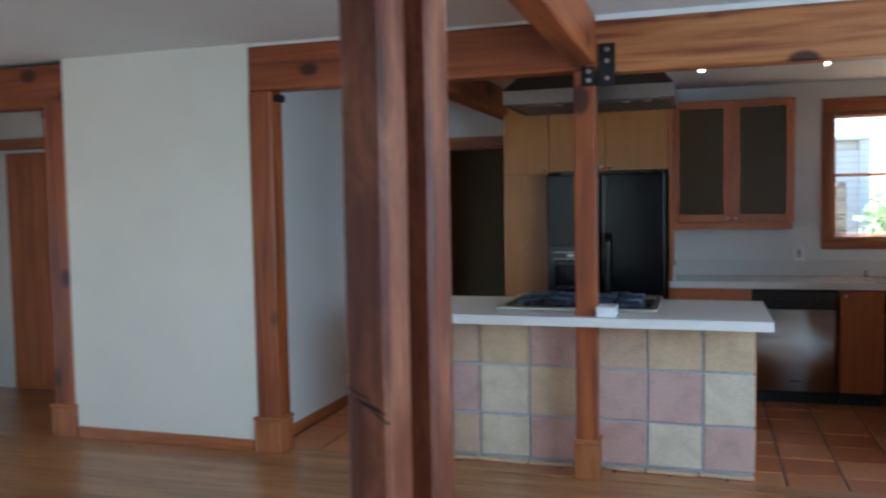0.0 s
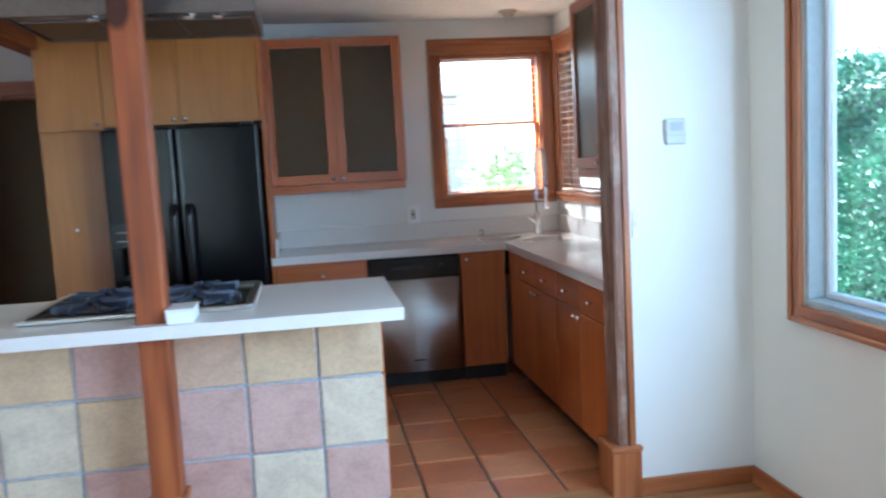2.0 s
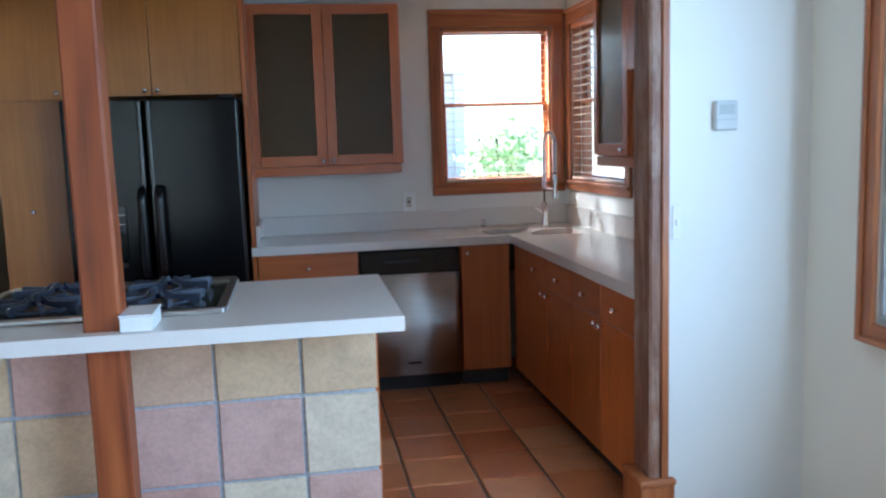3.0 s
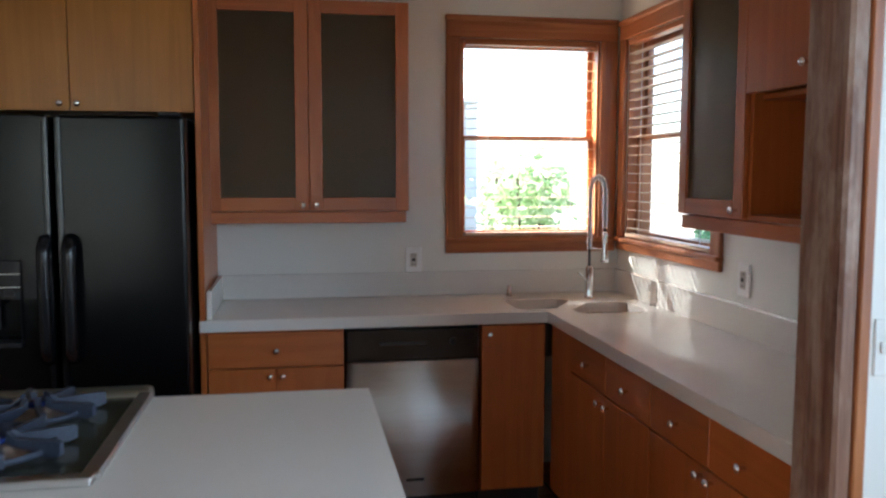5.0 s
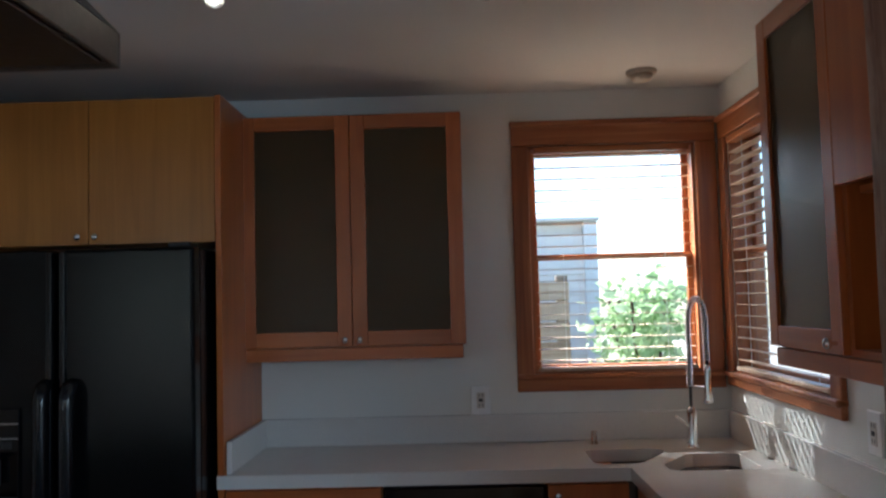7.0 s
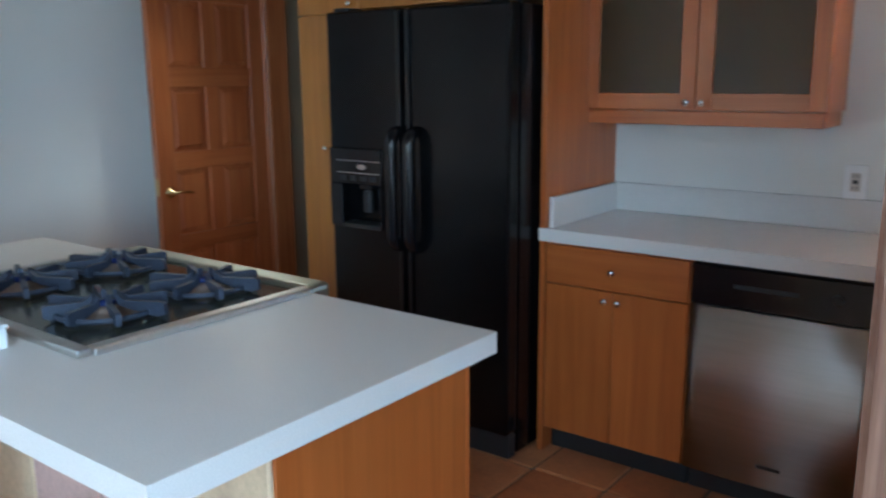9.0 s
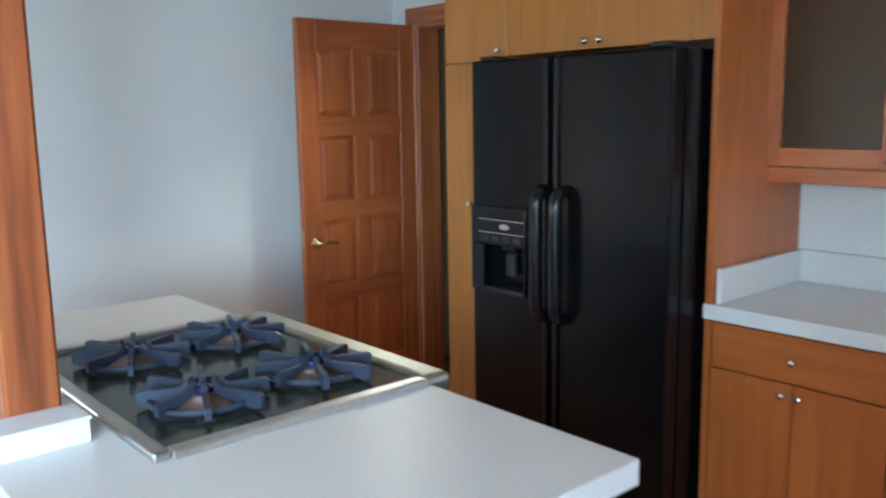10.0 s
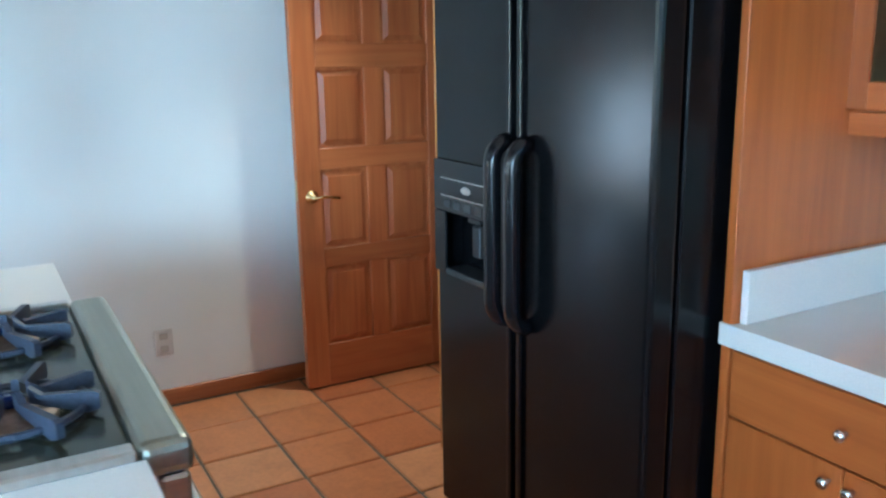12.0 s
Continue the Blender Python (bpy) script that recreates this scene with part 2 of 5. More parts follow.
# Blue in the iron colour stands for daylight reflected on the grates.
M_IRON = plain("cast_iron", (0.042, 0.050, 0.074), 0.46, 0.2, 0.25, 160.0, 0.25)
M_IRON_BLACK = plain("black_iron_hardware", (0.012, 0.012, 0.013), 0.5, 0.3, 0.2, 120.0, 0.2)
M_ENAMEL = plain("dark_range_enamel", (0.045, 0.048, 0.032), 0.16, 0.0, 0.2, 60.0, 0.01)
M_CAP = plain("dark_blue_enamel", (0.012, 0.022, 0.10), 0.16, 0.0, 0.1, 60.0, 0.0)
M_BURNER = plain("burner_alloy", (0.30, 0.22, 0.17), 0.5, 0.7, 0.2, 60.0, 0.1)
M_WHITE = plain("white_plastic", (0.78, 0.77, 0.72), 0.4, 0.0, 0.03, 60.0, 0.01)
M_WHITE_BOX = plain("white_card", (0.8, 0.8, 0.78), 0.6, 0.0, 0.03, 60.0, 0.02)
# Tan for outlet sockets; on the smoke detector it stands in for shade.
M_TAN = plain("tan_plastic", (0.46, 0.40, 0.32), 0.5, 0.0, 0.03, 60.0, 0.01)
M_BRIGHT = plain("bright_white_plastic", (0.88, 0.88, 0.86), 0.35, 0.0, 0.02, 60.0, 0.01)
M_PLATE = plain("old_outlet_plastic", (0.62, 0.57, 0.50), 0.45, 0.0, 0.03, 60.0, 0.01)
M_SINK = plain("sink_steel", (0.16, 0.145, 0.13), 0.45, 1.0, 0.1, 80.0, 0.05)
M_GLASS = glass("window_glass")
M_REED = Nodes("reeded_glass")
M_REED.set(Base_Color=(0.52, 0.42, 0.23, 1), Roughness=0.28, Transmission_Weight=0.92, IOR=1.3, Specular_IOR_Level=0.15)
M_REED.bump(M_REED.noise(M_REED.coords((1, 1, 0.02)), 120, 2), 0.3, 0.002)
M_REED = M_REED.mat
M_BULB = glow("lit_lamp", (1.0, 0.86, 0.66), 8.0)
M_SLAT = wood("blind_slat", (0.58, 0.40, 0.26), (0.68, 0.50, 0.35), (0.74, 0.58, 0.43), "y", 0.4, 1.2, relief=0.05)
M_VINYL = plain("white_sash_paint", (0.75, 0.74, 0.70), 0.4, 0, 0.03, 40, 0.02)
M_GREENGREY = plain("grey_window_liner", (0.42, 0.46, 0.45), 0.5, 0, 0.06, 40, 0.03)
M_SIDING = paint("house_siding_paint", (0.76, 0.72, 0.66), 0.7, 0.06, 0.2)
M_FENCE = wood("fence_board", (0.30, 0.22, 0.15), (0.42, 0.33, 0.24), (0.52, 0.43, 0.33), "x", 0.75, 0.9)
M_THERMO = plain("pale_grey_plastic", (0.56, 0.59, 0.58), 0.45, 0, 0.03, 60, 0.01)
M_GROUND = plain("dry_pale_soil", (0.42, 0.36, 0.28), 0.9, 0, 0.3, 8.0, 0.5)


def foliage(name, lo, hi, thin):
    """Leaves, each with a shade of its own, that let some light through."""
    n = Nodes(name)
    g = n.add("NewGeometry")
    col = n.ramp(g.outputs["Random Per Island"], [(0.0, lo), (1.0, hi)])
    n.set(Base_Color=col, Roughness=0.5)
    back = n.add("BsdfTranslucent", Color=col)
    both = n.add("MixShader", Fac=thin)
    n.link(n.bsdf.outputs[0], both.inputs[1])
    n.link(back.outputs[0], both.inputs[2])
    n.link(both.outputs[0], n.tree.nodes["Material Output"].inputs["Surface"])
    return n.mat


M_LEAF = foliage("hedge_leaf", (0.015, 0.085, 0.04), (0.06, 0.21, 0.10), 0.25)
M_LEAF_L = foliage("pale_leaf", (0.28, 0.42, 0.16), (0.62, 0.72, 0.45), 0.55)
M_PETAL = foliage("white_petal", (0.70, 0.72, 0.66), (0.86, 0.84, 0.80), 0.3)
M_BARK = plain("bark", (0.10, 0.07, 0.05), 0.9, 0, 0.3, 30.0, 0.6)

# ---- builders ----
BASE = {}


def thing(name, at, label, category, group="", kind=""):
    ob = new(name)
    ob.location = at
    ob.empty_display_size = 0.1
    BASE[ob.name] = Vector(at)
    return tagged(ob, label, category, group, kind)


def finish(bm, name, mat, smooth=False):
    me = bpy.data.meshes.new(name)
    bmesh.ops.recalc_face_normals(bm, faces=bm.faces[:])
    bm.to_mesh(me)
    bm.free()
    me.materials.append(mat)
    if smooth:
        for p in me.polygons:
            p.use_smooth = True
    return me


def part(name, bm, mat, parent, label="", smooth=False):
    """One mesh under a thing or a part; bm is in world metres."""
    me = finish(bm, name, mat, smooth)
    base = BASE[parent.name]
    me.transform(Matrix.Translation(-base))
    ob = new(name, me)
    ob.parent = parent
    BASE[ob.name] = base
    if label:
        ob["label"] = label
    return ob


def solid(name, bm, mat, label, category="", kind="", group="", smooth=False):
    """A thing that is one mesh; bm is in world metres."""
    me = finish(bm, name, mat, smooth)
    ob = new(name, me)
    BASE[ob.name] = Vector((0, 0, 0))
    return tagged(ob, label, category, group, kind)


def box(x0, x1, y0, y1, z0, z1, bevel=0.0, seg=1, bm=None):
    out = bm or bmesh.new()
    tmp = bmesh.new()
    bmesh.ops.create_cube(tmp, size=1.0)
    for v in tmp.verts:
        v.co = Vector((x0 + (v.co.x + 0.5) * (x1 - x0), y0 + (v.co.y + 0.5) * (y1 - y0), z0 + (v.co.z + 0.5) * (z1 - z0)))
    if bevel:
        bmesh.ops.bevel(tmp, geom=tmp.edges[:], offset=bevel, segments=seg, affect="EDGES", profile=0.5)
    return merge(out, tmp)


def merge(out, tmp):
    vs = [out.verts.new(v.co) for v in tmp.verts]
    tmp.verts.index_update()
    for f in tmp.faces:
        out.faces.new([vs[v.index] for v in f.verts])
    tmp.free()
    return out


def rod(p0, p1, r0, r1=None, n=16, bm=None):
    """A round bar from p0 to p1."""
    out = bm or bmesh.new()
    p0, p1 = Vector(p0), Vector(p1)
    tmp = bmesh.new()
    bmesh.ops.create_cone(tmp, cap_ends=True, segments=n, radius1=r0, radius2=r0 if r1 is None else r1, depth=(p1 - p0).length)
    m = Matrix.Translation((p0 + p1) / 2) @ (p1 - p0).to_track_quat("Z", "Y").to_matrix().to_4x4()
    bmesh.ops.transform(tmp, matrix=m, verts=tmp.verts[:])
    return merge(out, tmp)


def turned(profile, m, n=20, bm=None):
    """A lathe: (radius, height) pairs round the z axis of m."""
    out = bm or bmesh.new()
    rings = []
    for r, h in profile:
        if r < 1e-5:
            rings.append([out.verts.new(m @ Vector((0, 0, h)))])
        else:
            rings.append([out.verts.new(m @ Vector((r * math.cos(a), r * math.sin(a), h))) for a in np.linspace(0, 2 * math.pi, n, False)])
    for a, b in zip(rings, rings[1:]):
        for i in range(n):
            j = (i + 1) % n
            quad = [a[i % len(a)], a[j % len(a)], b[j % len(b)], b[i % len(b)]]
            quad = list(dict.fromkeys(quad))
            if len(quad) > 2:
                out.faces.new(quad)
    for ring in (rings[0], rings[-1]):
        if len(ring) > 2:
            out.faces.new(ring)
    return out


def tube(points, r, n=10, bm=None):
    """A bent round bar through points."""
    out = bm or bmesh.new()
    pts = [Vector(p) for p in points]
    rings = []
    side = None
    for i, p in enumerate(pts):
        d = (pts[min(i + 1, len(pts) - 1)] - pts[max(i - 1, 0)]).normalized()
        if side is None:
            side = d.orthogonal().normalized()
        side = (side - d * side.dot(d)).normalized()
        up = d.cross(side)
        rings.append([out.verts.new(p + r * (math.cos(a) * side + math.sin(a) * up)) for a in np.linspace(0, 2 * math.pi, n, False)])
    for a, b in zip(rings, rings[1:]):
        for i in range(n):
            out.faces.new((a[i], a[(i + 1) % n], b[(i + 1) % n], b[i]))
    out.faces.new(rings[0])
    out.faces.new(rings[-1])
    return out


def prism(outline, z0, z1, holes=(), bevel=0.0):
    """A flat slab with an outline in x and y, and holes."""
    bm = bmesh.new()
    edges = []
    for loop in (outline, *holes):
        vs = [bm.verts.new((x, y, z1)) for x, y in loop]
        edges += [bm.edges.new((vs[i], vs[(i + 1) % len(vs)])) for i in range(len(vs))]
    bmesh.ops.triangle_fill(bm, use_beauty=True, use_dissolve=False, edges=edges)
    bmesh.ops.recalc_face_normals(bm, faces=bm.faces[:])
    up = bm.faces[:]
    ext = bmesh.ops.extrude_face_region(bm, geom=up)
    for v in [g for g in ext["geom"] if isinstance(g, bmesh.types.BMVert)]:
        v.co.z = z0
    bm.faces.ensure_lookup_table()
    return bm


def uneven(bm, amount, scale, cut=0.12, axis=2):
    """Hand-hewn faces: cuts along the length, and a slow waver."""
    co = [v.co[axis] for v in bm.verts]
    lo, hi = min(co), max(co)
    step = lo + cut
    normal = Vector((0, 0, 0))
    normal[axis] = 1
    while step < hi - cut / 2:
        p = Vector((0, 0, 0))
        p[axis] = step
        bmesh.ops.bisect_plane(bm, geom=bm.verts[:] + bm.edges[:] + bm.faces[:], plane_co=p, plane_no=normal)
        step += cut
    for v in bm.verts:
        d = noise.noise_vector(v.co * scale) * amount
        d[axis] = 0
        v.co += d
    return bm


def on_face(face, u0, u1, d0, d1, z0, z1, bevel=0.0, bm=None):
    """A block on an upright face: u along it, d out from it. face: ('y', Y), which looks to -y, or ('x', X), which looks to -x."""
    ax, c = face
    if ax == "y":
        return box(u0, u1, c - d1, c - d0, z0, z1, bevel, bm=bm)
    return box(c - d1, c - d0, u0, u1, z0, z1, bevel, bm=bm)


def face_pose(face, u, z):
    """The pose of a fitting on a face, its z axis straight out."""
    ax, c = face
    if ax == "y":
        return pose(u, c, z, 90, 0, 0)
    return pose(c, u, z, 90, 0, -90)


KNOB = [(0.0045, 0.0), (0.0055, 0.002), (0.0045, 0.012), (0.011, 0.017), (0.0135, 0.022), (0.0125, 0.027), (0.007, 0.031), (0.0, 0.032)]


def knob(face, u, z, parent):
    return part("knob", turned(KNOB, face_pose(face, u, z), 14), M_CHROME, parent, "small round chrome knob", True)


def front(name, face, u0, u1, z0, z1, parent, knobs=(), mat=None, thick=0.02):
    """A flat door or drawer front with its knobs."""
    along = M_CAB_X if face[0] == "y" else M_CAB_Y
    mat = mat or (M_CAB_Z if name == "door" else along)
    d = part(name, on_face(face, u0 + 0.0015, u1 - 0.0015, 0.0, thick, z0 + 0.0015, z1 - 0.0015, 0.002), mat, parent)
    for u, z in knobs:
        knob((face[0], face[1] - thick), u, z, d)
    return d


def glass_door(face, u0, u1, z0, z1, parent, knobs=(), rail=0.062):
    """A framed door with a reeded pane."""
    g = 0.0015
    d = part("door", on_face(face, u0 + g, u0 + rail, 0, 0.021, z0 + g, z1 - g, 0.002), M_CAB_Z, parent)
    part("stile", on_face(face, u1 - rail, u1 - g, 0, 0.021, z0 + g, z1 - g, 0.002), M_CAB_Z, d)
    along = M_CAB_X if face[0] == "y" else M_CAB_Y
    part("rail", on_face(face, u0 + rail, u1 - rail, 0, 0.0205, z0 + g, z0 + rail, 0.002), along, d)
    part("rail", on_face(face, u0 + rail, u1 - rail, 0, 0.0205, z1 - rail, z1 - g, 0.002), along, d)
    part("pane", on_face(face, u0 + rail, u1 - rail, 0.007, 0.011, z0 + rail, z1 - rail), M_REED, d, "grey-green reeded glass")
    for u, z in knobs:
        knob((face[0], face[1] - 0.021), u, z, d)
    return d

# ---- structure ----
YB, XR, XL, YF, YK = 2.715, 1.47, -3.0, 0.085, 0.225       # kitchen back wall, right wall, left wall, front and back of the beam line
ZK, ZL = 2.45, 2.55                            # ceilings of kitchen and living room
WX, WY = 1.51, -6.6                            # living room right wall and far wall
EX = -6.6                                      # living room left wall


def structure(name, bm, mat, label, category):
    return solid(name, bm, mat, label, category, "structure")


# ground and floors
structure("ground", box(-30, 40, -30, 40, -0.35, -0.25), M_GROUND, "pale dry bare soil round the house", "ground")
floor_base = structure("floor", box(EX, WX, WY, 0.07, -0.2, -0.021), M_GROUT_F, "golden oak strip floor of the living room", "floor")
tile_bed = structure("floor_kitchen", box(XL - 0.1, XR + 0.1, 0.20, 4.6, -0.2, -0.008), M_GROUT_F, "terracotta tiled kitchen floor with dark joints", "floor")
structure("floor_entry", box(EX, XL - 0.12, 0.07, 1.9, -0.2, -0.002), M_FLOOR, "wood floor of the entry", "floor")
structure("threshold", box(-2.87, 0.87, 0.07, 0.20, -0.2, 0.006, 0.003), M_FLOOR, "rough wooden threshold strip below the island", "trim")

# ceilings
structure("ceiling_kitchen", box(XL - 0.1, XR + 0.12, YK - 0.01, YB + 0.12, ZK, ZK + 0.1), M_CEIL, "white painted kitchen ceiling", "ceiling")
structure("ceiling_living", box(EX - 0.1, WX + 0.12, WY - 0.1, YK + 0.01, ZL, ZL + 0.1), M_CEIL, "white painted living room ceiling", "ceiling")
structure("ceiling_entry", box(EX - 0.1, XL - 0.1, YK + 0.01, 2.0, 2.5, 2.6), M_CEIL, "white painted entry ceiling", "ceiling")


def wall_y(name, x0, x1, y0, y1, z1, openings, mat, label):
    """A wall along x with openings (x0, x1, z0, z1)."""
    bm = bmesh.new()
    xs = x0
    for a, b, lo, hi in sorted(openings):
        if a > xs:
            box(xs, a, y0, y1, -0.2, z1, bm=bm)
        if lo > 0:
            box(a, b, y0, y1, -0.2, lo, bm=bm)
        if hi < z1:
            box(a, b, y0, y1, hi, z1, bm=bm)
        xs = b
    if xs < x1:
        box(xs, x1, y0, y1, -0.2, z1, bm=bm)
    return structure(name, bm, mat, label, "wall")


def wall_x(name, x0, x1, y0, y1, z1, openings, mat, label):
    bm = bmesh.new()
    ys = y0
    for a, b, lo, hi in sorted(openings):
        if a > ys:
            box(x0, x1, ys, a, -0.2, z1, bm=bm)
        if lo > 0:
            box(x0, x1, a, b, -0.2, lo, bm=bm)
        if hi < z1:
            box(x0, x1, a, b, hi, z1, bm=bm)
        ys = b
    if ys < y1:
        box(x0, x1, ys, y1, -0.2, z1, bm=bm)
    return structure(name, bm, mat, label, "wall")


BW = (0.62, 1.355, 1.20, 2.205)     # back window opening: x0 x1 z0 z1
SW = (1.685, 2.615, 1.20, 2.205)     # side window opening: y0 y1 z0 z1
DW = (-2.79, -1.99, 0.0, 2.04)      # doorway in the back wall
wall_y("wall_kitchen_back", XL - 0.12, XR + 0.14, YB, YB + 0.14, ZK + 0.05, [BW, DW], M_WALL, "off-white plaster wall behind the sink")
wall_x("wall_kitchen_right", XR, XR + 0.14, YK, YB, ZK + 0.05, [SW], M_WALL, "off-white plaster wall with corner window")
wall_x("wall_kitchen_left", XL - 0.12, XL, YK, YB, ZL, [], M_WALL, "off-white plaster wall of the kitchen passage")
wall_y("wall_thermostat", 0.968, WX + 0.14, YF, YK, ZL, [], M_WALL, "white plaster wall stub with thermostat")
wall_y("wall_living_front", -4.43, -3.03, YF, YK, ZL, [], M_WALL_CREAM, "cream plaster wall between two timber openings")
wall_x("wall_living_right", WX, WX + 0.14, WY, YF, ZL, [(-4.25, -0.30, 0.85, 2.20)], M_WALL_CREAM, "cream plaster wall with the picture window")
wall_y("wall_living_far", EX - 0.12, WX + 0.14, WY - 0.14, WY, ZL, [(-4.6, -1.8, 0.3, 2.3)], M_WALL, "white plaster wall with the added wide window")
wall_x("wall_living_left", EX - 0.12, EX, WY, 2.0, ZL, [(-3.9, -2.5, 0.1, 1.4)], M_WALL, "white plaster wall at the entry side")
wall_y("wall_entry_back", EX, XL - 0.12, 1.25, 1.37, ZL, [], M_WALL, "white plaster wall behind the entry door")
wall_y("wall_over_beam", -3.03, 0.968, YF + 0.015, YK - 0.012, ZL, [(-3.03, 0.968, 0, 2.49)], M_WALL, "white plaster strip above the beam")
# Room behind the doorway, its walls coloured dark to look unlit.
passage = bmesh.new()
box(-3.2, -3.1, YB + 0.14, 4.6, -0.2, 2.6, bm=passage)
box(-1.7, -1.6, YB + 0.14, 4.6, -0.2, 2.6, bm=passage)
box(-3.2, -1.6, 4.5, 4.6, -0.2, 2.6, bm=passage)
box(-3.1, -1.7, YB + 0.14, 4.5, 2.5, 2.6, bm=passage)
structure("wall_passage", passage, M_DIM_WALL, "walls of the room behind the door, brown for its dimness", "wall")


def baseboard(name, x0, x1, y0, y1, mat):
    bm = box(x0, x1, y0, y1, -0.002, 0.075, 0.004)
    structure(name, bm, mat, "stained fir baseboard along the wall", "baseboard")


baseboard("baseboard_thermostat", 0.985, WX - 0.016, YF - 0.016, YF, M_TRIM_X)
baseboard("baseboard_right", WX - 0.016, WX, WY, YF, M_TRIM_Y)
baseboard("baseboard_front", -4.40, -3.06, YF - 0.016, YF, M_TRIM_X)
baseboard("baseboard_passage", XL, XL + 0.016, YK, 2.70, M_TRIM_Y)

# ---- timber frame ----
ZB0, ZB1 = 2.255, 2.53


def timber_post(x0, x1, y0, y1, z0, z1, label, base=None, mat=None, rough=0.004):
    t = thing("timber_post", ((x0 + x1) / 2, (y0 + y1) / 2, 0), label, "post", "timber posts")
    part("shaft", uneven(box(x0, x1, y0, y1, z0, z1, 0.008), rough, 2.3, 0.3), mat or M_POST, t)
    if base:
        b = part("plinth", box(base[0], base[1], base[2], base[3], 0.0, 0.20, 0.004), M_TRIM_Z, t, "boxed fir plinth")
        part("moulding", box(base[0] - 0.006, base[1] + 0.006, base[2] - 0.006, base[3] + 0.006, 0.20, 0.224, 0.006), M_TRIM_X, b)
    return t


timber_post(-1.99, -1.843, YF, YF + 0.13, 0.0, ZB0, "reddish fir post at the island's open end", (-2.0, -1.825, YF - 0.018, 0.225))
timber_post(-1.02, -0.905, YF - 0.022, YF + 0.088, 0.0, ZB0, "reddish fir post rising through the island worktop", (-1.032, -0.893, YF - 0.035, YF + 0.10))
timber_post(0.896, 0.94, YF - 0.001, YK + 0.01, 0.0, ZB0, "grey-worn fir post at the end of the thermostat wall", (0.855, 0.985, YF - 0.022, YK + 0.02), M_GREY)
timber_post(-3.03, -2.874, YF - 0.004, YK + 0.005, 0.0, ZB0, "fir post beside the passage opening", (-3.045, -2.86, YF - 0.022, YK + 0.01))
timber_post(-4.60, -4.43, YF - 0.004, YK + 0.005, 0.0, ZB0, "dark fir post at the entry opening", (-4.615, -4.415, YF - 0.022, YK + 0.01))
structure("trim_post", box(0.941, 0.968, YF - 0.006, YK, 0.0, ZB0, 0.003), M_TRIM_Z, "fir trim strip between post and wall", "trim")
near = thing("timber_post", (-1.015, -2.67, 0), "old hewn double timber post, worn and split", "post", "timber posts")
part("shaft", uneven(box(-1.091, -0.989, -2.85, -2.70, 0.0, ZL - 0.02, 0.012), 0.007, 1.3, 0.12), M_OLD, near, "grey-brown weathered timber")
part("shaft", uneven(box(-1.075, -0.95, -2.65, -2.492, 0.0, ZL - 0.02, 0.012), 0.006, 1.4, 0.12), M_OLD, near, "grey-brown weathered timber")


split = bmesh.new()
for k, (za, xa, ln, th) in enumerate(((1.155, -1.088, 0.06, 0.003), (1.128, -1.066, 0.07, 0.005), (1.105, -1.03, 0.04, 0.003))):
    va = [split.verts.new((xa + ln * f, -2.853 - 0.002 * (k % 2), za + th * math.sin(f * 3.1) * sgn - 0.03 * f)) for sgn, fs in ((1, (0, 0.3, 0.7, 1)), (-1, (1, 0.7, 0.3, 0))) for f in fs]
    vb = [split.verts.new(v.co + Vector((0, 0.02, 0))) for v in va]
    split.faces.new(va)
    for a in range(len(va)):
        b = (a + 1) % len(va)
        split.faces.new((va[a], va[b], vb[b], vb[a]))
part("split", split, M_CRACK, near, "dark split in the old timber")


def beam(x0, x1, y0, y1, z0, z1, axis, label, mat=None):
    bm = uneven(box(x0, x1, y0, y1, z0, z1, 0.01), 0.004, 2.1, 0.35, axis)
    return solid("timber_beam", bm, mat or (M_BEAM_X if axis == 0 else M_BEAM_Y), label, "beam", group="timber beams")


beam(-0.962, 0.972, YF + 0.001, YK - 0.008, ZB0 - 0.018, ZB1 - 0.012, 0, "fir beam above the kitchen opening, knotty")
beam(-3.03, -0.964, YF + 0.002, YK - 0.008, ZB0, ZB1, 0, "darker red fir beam above island and passage", M_BEAM_RED)
beam(-6.4, -4.42, YF + 0.002, YK - 0.008, ZB0 - 0.02, ZB1 - 0.01, 0, "dark red fir beam above the entry opening", M_BEAM_RED)
beam(-1.03, -0.897, -2.49, YF - 0.026, ZB0 + 0.025, ZB1 + 0.012, 1, "fir beam running from post to post")
beam(-2.0, -1.86, YK - 0.006, YB - 0.002, ZB0 - 0.01, ZK - 0.003, 1, "dark fir beam across the kitchen ceiling")


def bracket_t(x, z, arm, stem):
    t = thing("bracket", (x, YF - 0.012, z), "black iron T strap bolted to post and beam", "bracket")
    bm = box(x - arm, x + arm, YF - 0.012, YF - 0.004, z - 0.028, z + 0.028, 0.002)
    box(x - 0.03, x + 0.03, YF - 0.0125, YF - 0.004, z - stem, z - 0.028, 0.002, bm=bm)
    part("plate", bm, M_IRON_BLACK, t)
    for dx, dz in ((-arm + 0.025, 0), (-arm + 0.085, 0), (arm - 0.085, 0), (arm - 0.025, 0), (0, -stem + 0.035), (0, -stem + 0.1)):
        part("bolt", turned([(0.014, 0), (0.014, 0.006), (0.009, 0.011), (0, 0.011)], pose(x + dx, YF - 0.012, z + dz, 90), 8), M_STEEL, t)
    return t


